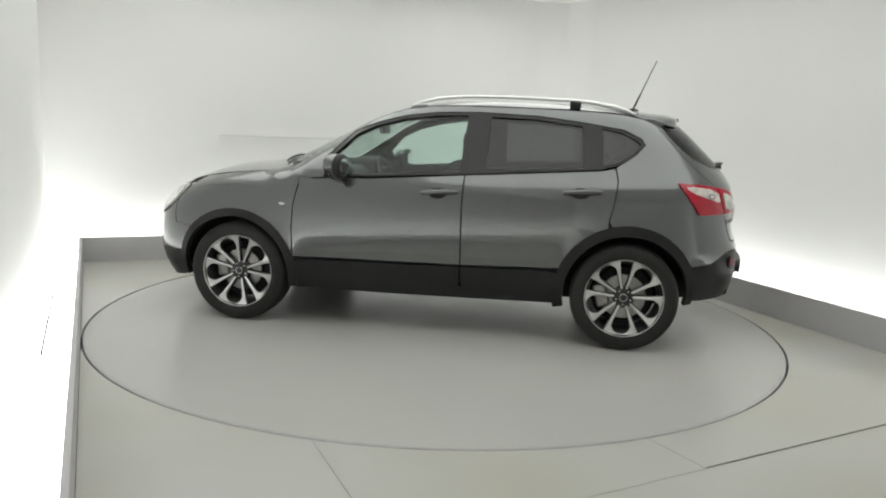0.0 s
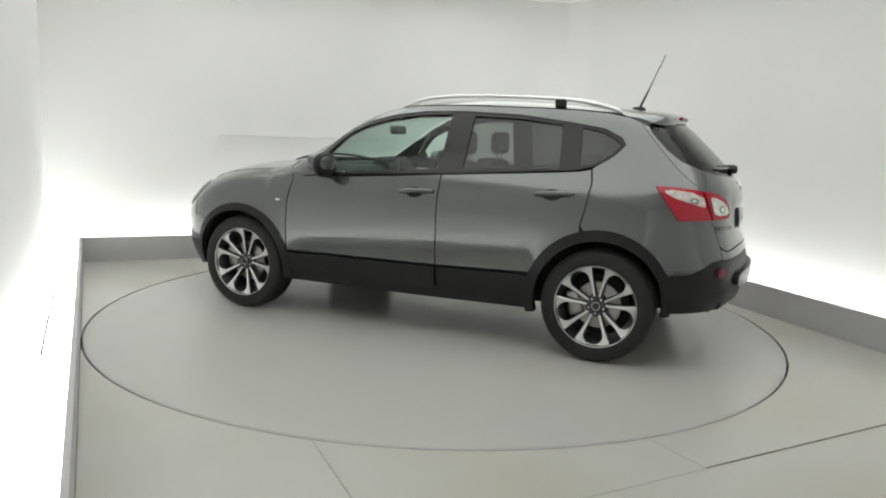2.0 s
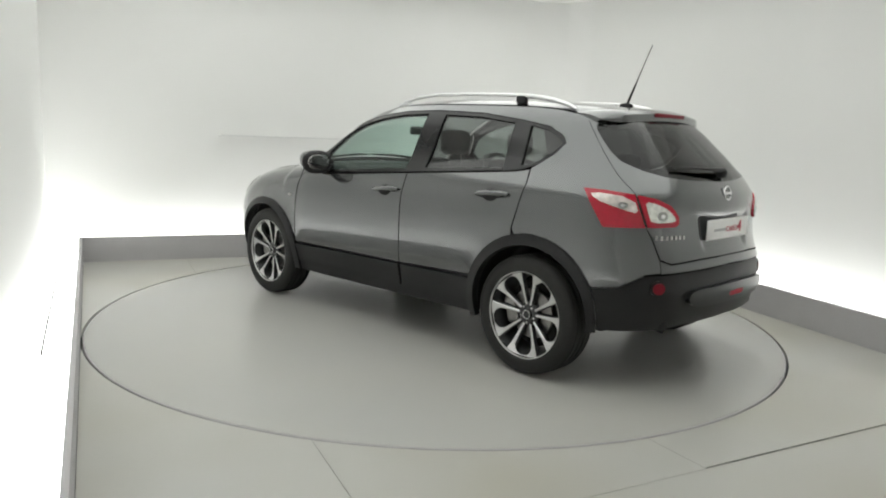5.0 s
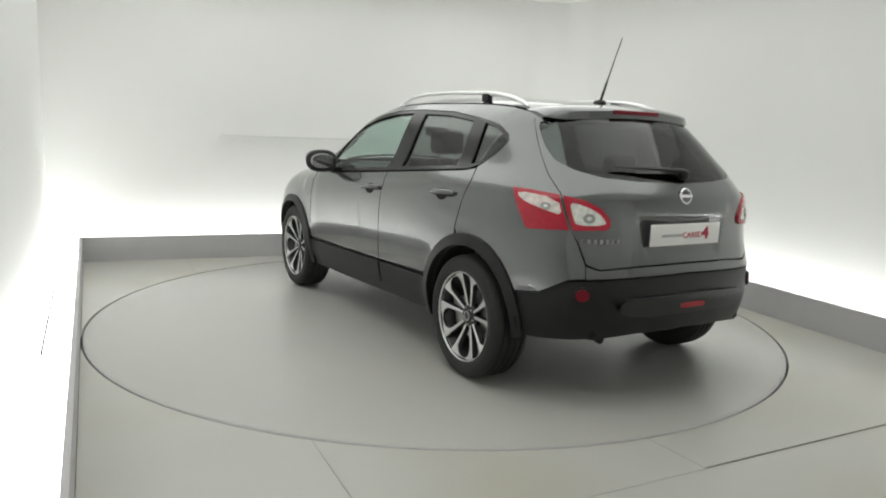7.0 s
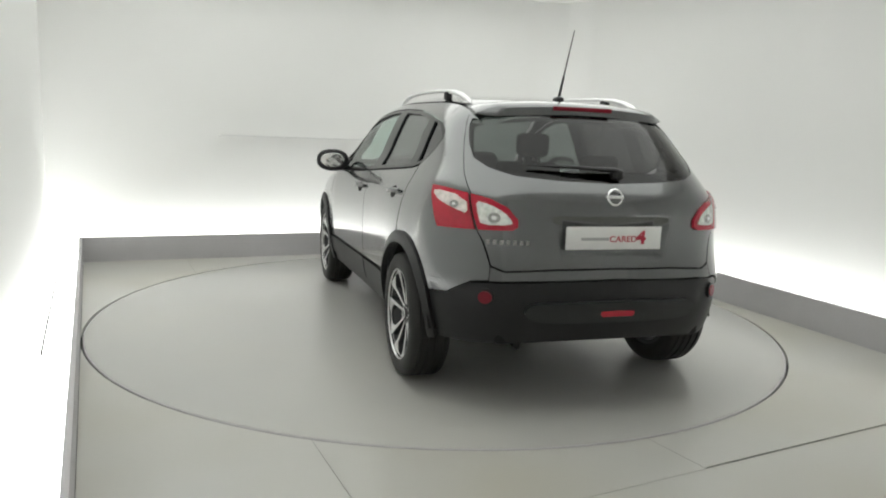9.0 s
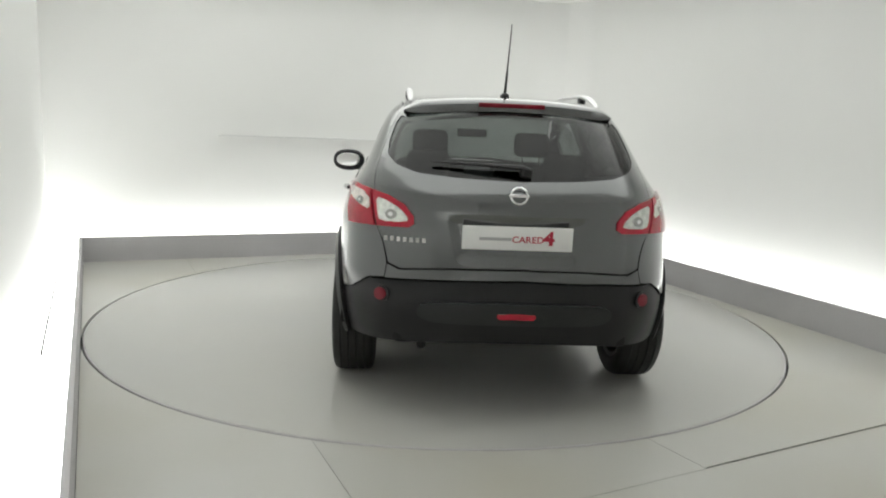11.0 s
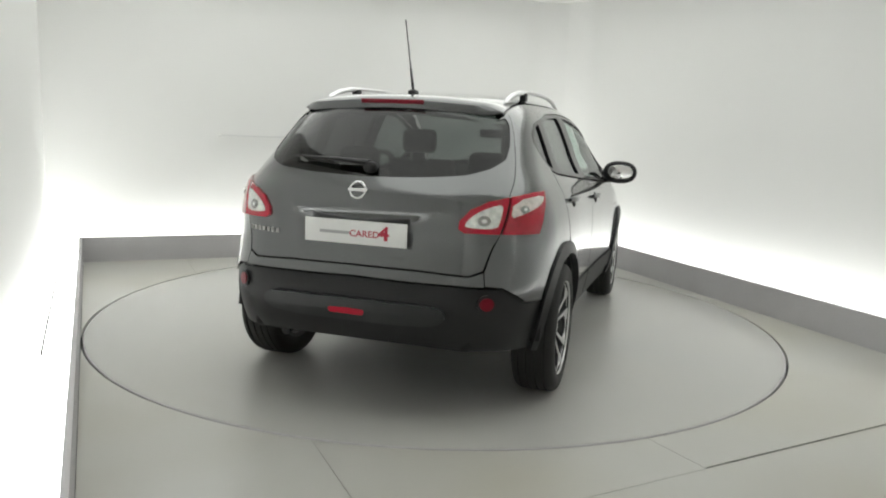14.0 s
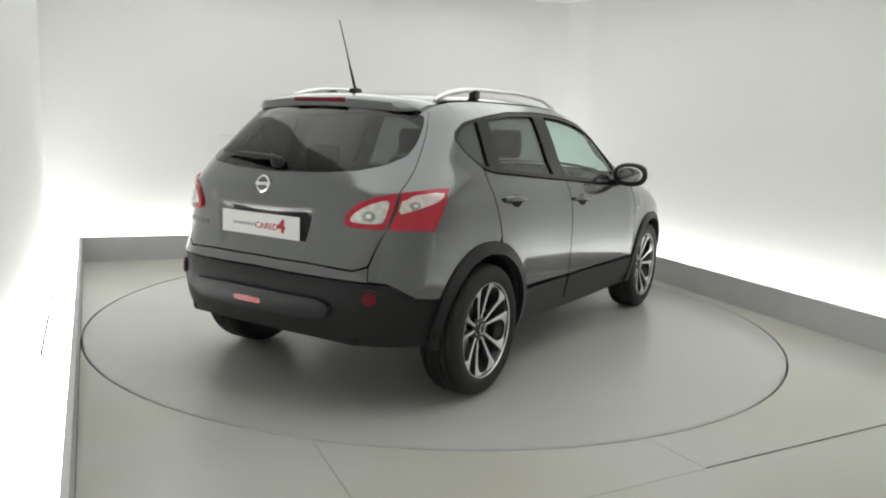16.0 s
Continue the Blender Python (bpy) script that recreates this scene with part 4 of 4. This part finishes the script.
# tailgate details
def on_gate(y, z, lift=0.0):
    s = REAR + math.asin(max(-1, min(1, y / .9))) if y < 0 else REAR + y / .8
    a0, a1 = REAR - 1.2, REAR + 1.2
    for _ in range(30):
        mid = (a0 + a1) / 2
        if skin(mid, z)[1] < y:
            a0 = mid
        else:
            a1 = mid
    q = skin(np.array([a0]), np.array([z]))
    return Vector((q + skin_normal(q) * lift)[0])


face = pose(0, 0, 0, 90, 0, -90)
px, pz = on_gate(0, .882).x, .882
plate = part("licence_plate", box((.008, .52, .112), (px - .012, 0, pz), .003), M_PLATE, tailgate, "white dealer plate with grey and red lettering")


def letters(text, size, at, mat, parent, bold=0.0, width=1.0):
    cu = bpy.data.curves.new("lettering", "FONT")
    cu.body, cu.size, cu.extrude, cu.offset = text, size, 0.0006, bold
    cu.align_x, cu.align_y = "LEFT", "CENTER"
    tmp = bpy.data.objects.new("lettering", cu)
    scene.collection.objects.link(tmp)
    bpy.context.view_layer.update()
    me = bpy.data.meshes.new_from_object(tmp)
    bpy.data.objects.remove(tmp)
    me.materials.clear()
    me.materials.append(mat)
    ob = new("lettering", me)
    ob.parent = parent
    ob.matrix_basis = Matrix.Translation(at) @ face @ Matrix.Diagonal((width, 1, 1, 1))
    return ob


xf = px - .012 - .0046
bar = part("wordmark", box((.001, .15, .014), (xf, .105, pz - .004)), M_PLATE_GREY, plate, smooth=False)
letters("CARED", .042, (xf, .028, pz - .006), M_PLATE_RED, plate, .0006, 1.12)
letters("4", .088, (xf, -.118, pz), M_PLATE_RED, plate, .003, 1.25)
q = on_gate(0, 1.078)
emb = part("emblem", lathe([(.040, .0), (.0405, .008), (.047, .010), (.052, .006), (.052, .0)], 40), M_CHROME, tailgate, "chrome round emblem")
emb.matrix_basis = Matrix.Translation(q) @ pose(0, 0, 0, 12, 0, 90) @ Matrix.Scale(0.84, 4)
eb = part("emblem_bar", box((.115, .010, .020), (0, .005, 0), .004), M_CHROME, emb)
for i in range(7):
    y = .615 - .030 * i
    q = on_gate(y, .852, .003)
    part("badge_letter", box((.004, .017, .022), tuple(q), .001, Matrix.Rotation(-.5 * y, 4, "Z")), M_STEEL, tailgate, smooth=False)
q0, q1, q2 = on_gate(-.03, 1.185, .03), on_gate(.18, 1.195, .03), on_gate(.41, 1.205, .02)
wiper = part("rear_wiper", tube([tuple(q0), tuple(q0 * .6 + q1 * .4), tuple(q1), tuple(q2)], [.024, .02, .014, .006], 10, flat=.6), M_BLACK, tailgate, "black rear wiper arm and blade")
part("wiper_hub", blob(*on_gate(-.035, 1.175, .015), .03, .032, .028), M_BLACK, wiper)
for y0 in (.28, -.28):
    a, b = Vector((1.13, y0 + .25, 0)), Vector((1.13, y0 - .25, 0))
    pts = []
    for i in range(6):
        v = a + (b - a) * i / 5
        xx = 1.17 - .22 * v.y ** 2
        pts.append((xx, v.y, float(top_skin(xx, v.y)[2]) + .014))
    part("windscreen_wiper", tube(pts, [.006, .009, .010, .010, .009, .006], 8), M_BLACK, car, "black windscreen wiper")

# cabin
def seat(name, x, y, wide, rest=True, tall=.62):
    st = part(name, box((.50, wide, .18), (x + .12, y, .50), .06), M_CLOTH, car, "dark cloth seat")
    part("backrest", box((.16, wide, tall), (0, 0, 0), .06, Matrix.Translation((x - .20, y, .55 + tall / 2)) @ Matrix.Rotation(radians(-14), 4, "Y")), M_CLOTH, st)
    return st


def headrest(parent, x, y, z, wide=.25):
    part("headrest", box((.10, wide, .17), (x, y, z), .045), M_CLOTH, parent)
    for d in (-.06, .06):
        part("headrest_rod", tube([(x, y + d, z - .2), (x, y + d, z)], .006, 8), M_STEEL, parent)


for y in (.36, -.36):
    st = seat("front_seat", .10, y, .50)
    headrest(st, -.215, y, 1.29)
bench = seat("rear_bench", -.86, 0, 1.22, tall=.52)
for y in (.40, -.40):
    headrest(bench, -1.14, y, 1.17)
dash = part("dashboard", box((.36, 1.44, .32), (.87, 0, .91), .09), M_INNER, car, "dark dashboard")
part("dashboard_top", box((.34, 1.04, .10), (1.0, 0, 1.035), .04), M_INNER, dash)
part("instrument_hood", box((.20, .34, .12), (.76, -.36, 1.07), .05), M_INNER, dash)
rim = lathe([(.175, .0), (.182, .012), (.19, .0), (.182, -.012), (.175, .0)], 40)
sw = part("steering_wheel", rim, M_INNER, car, "dark steering wheel")
sw.matrix_basis = Matrix.Translation((.58, -.36, .97)) @ Matrix.Rotation(radians(25), 4, "Y") @ Matrix.Rotation(radians(90), 4, "Z")
part("wheel_boss", box((.36, .03, .07), (0, 0, 0), .014), M_INNER, sw)
part("parcel_shelf", prism([(-1.2, -.70), (-1.2, .70), (-1.6, .62), (-1.86, .42), (-1.93, 0), (-1.86, -.42), (-1.6, -.62)], 1.06, 1.09), M_INNER, car, "dark parcel shelf")
part("rear_view_mirror", box((.03, .24, .065), (.52, 0, 1.36), .015), M_INNER, car)


# ---------------------------------------------------------------- the turning of turntable and car
def motions():
    rows_car, rows_disc = [], []
    for i in range(33):
        t = i * 0.5
        a = radians(170.0 - 6.998 * t)
        x, y = -0.0099, -0.255
        rows_car.append((t, pose(x * math.cos(a) - y * math.sin(a), x * math.sin(a) + y * math.cos(a), 0.0, 0, 0, math.degrees(a))))
        rows_disc.append((t, pose(0, 0, 0, 0, 0, math.degrees(a))))
    walk(car, rows_car)
    walk(turntable, rows_disc)


motions()
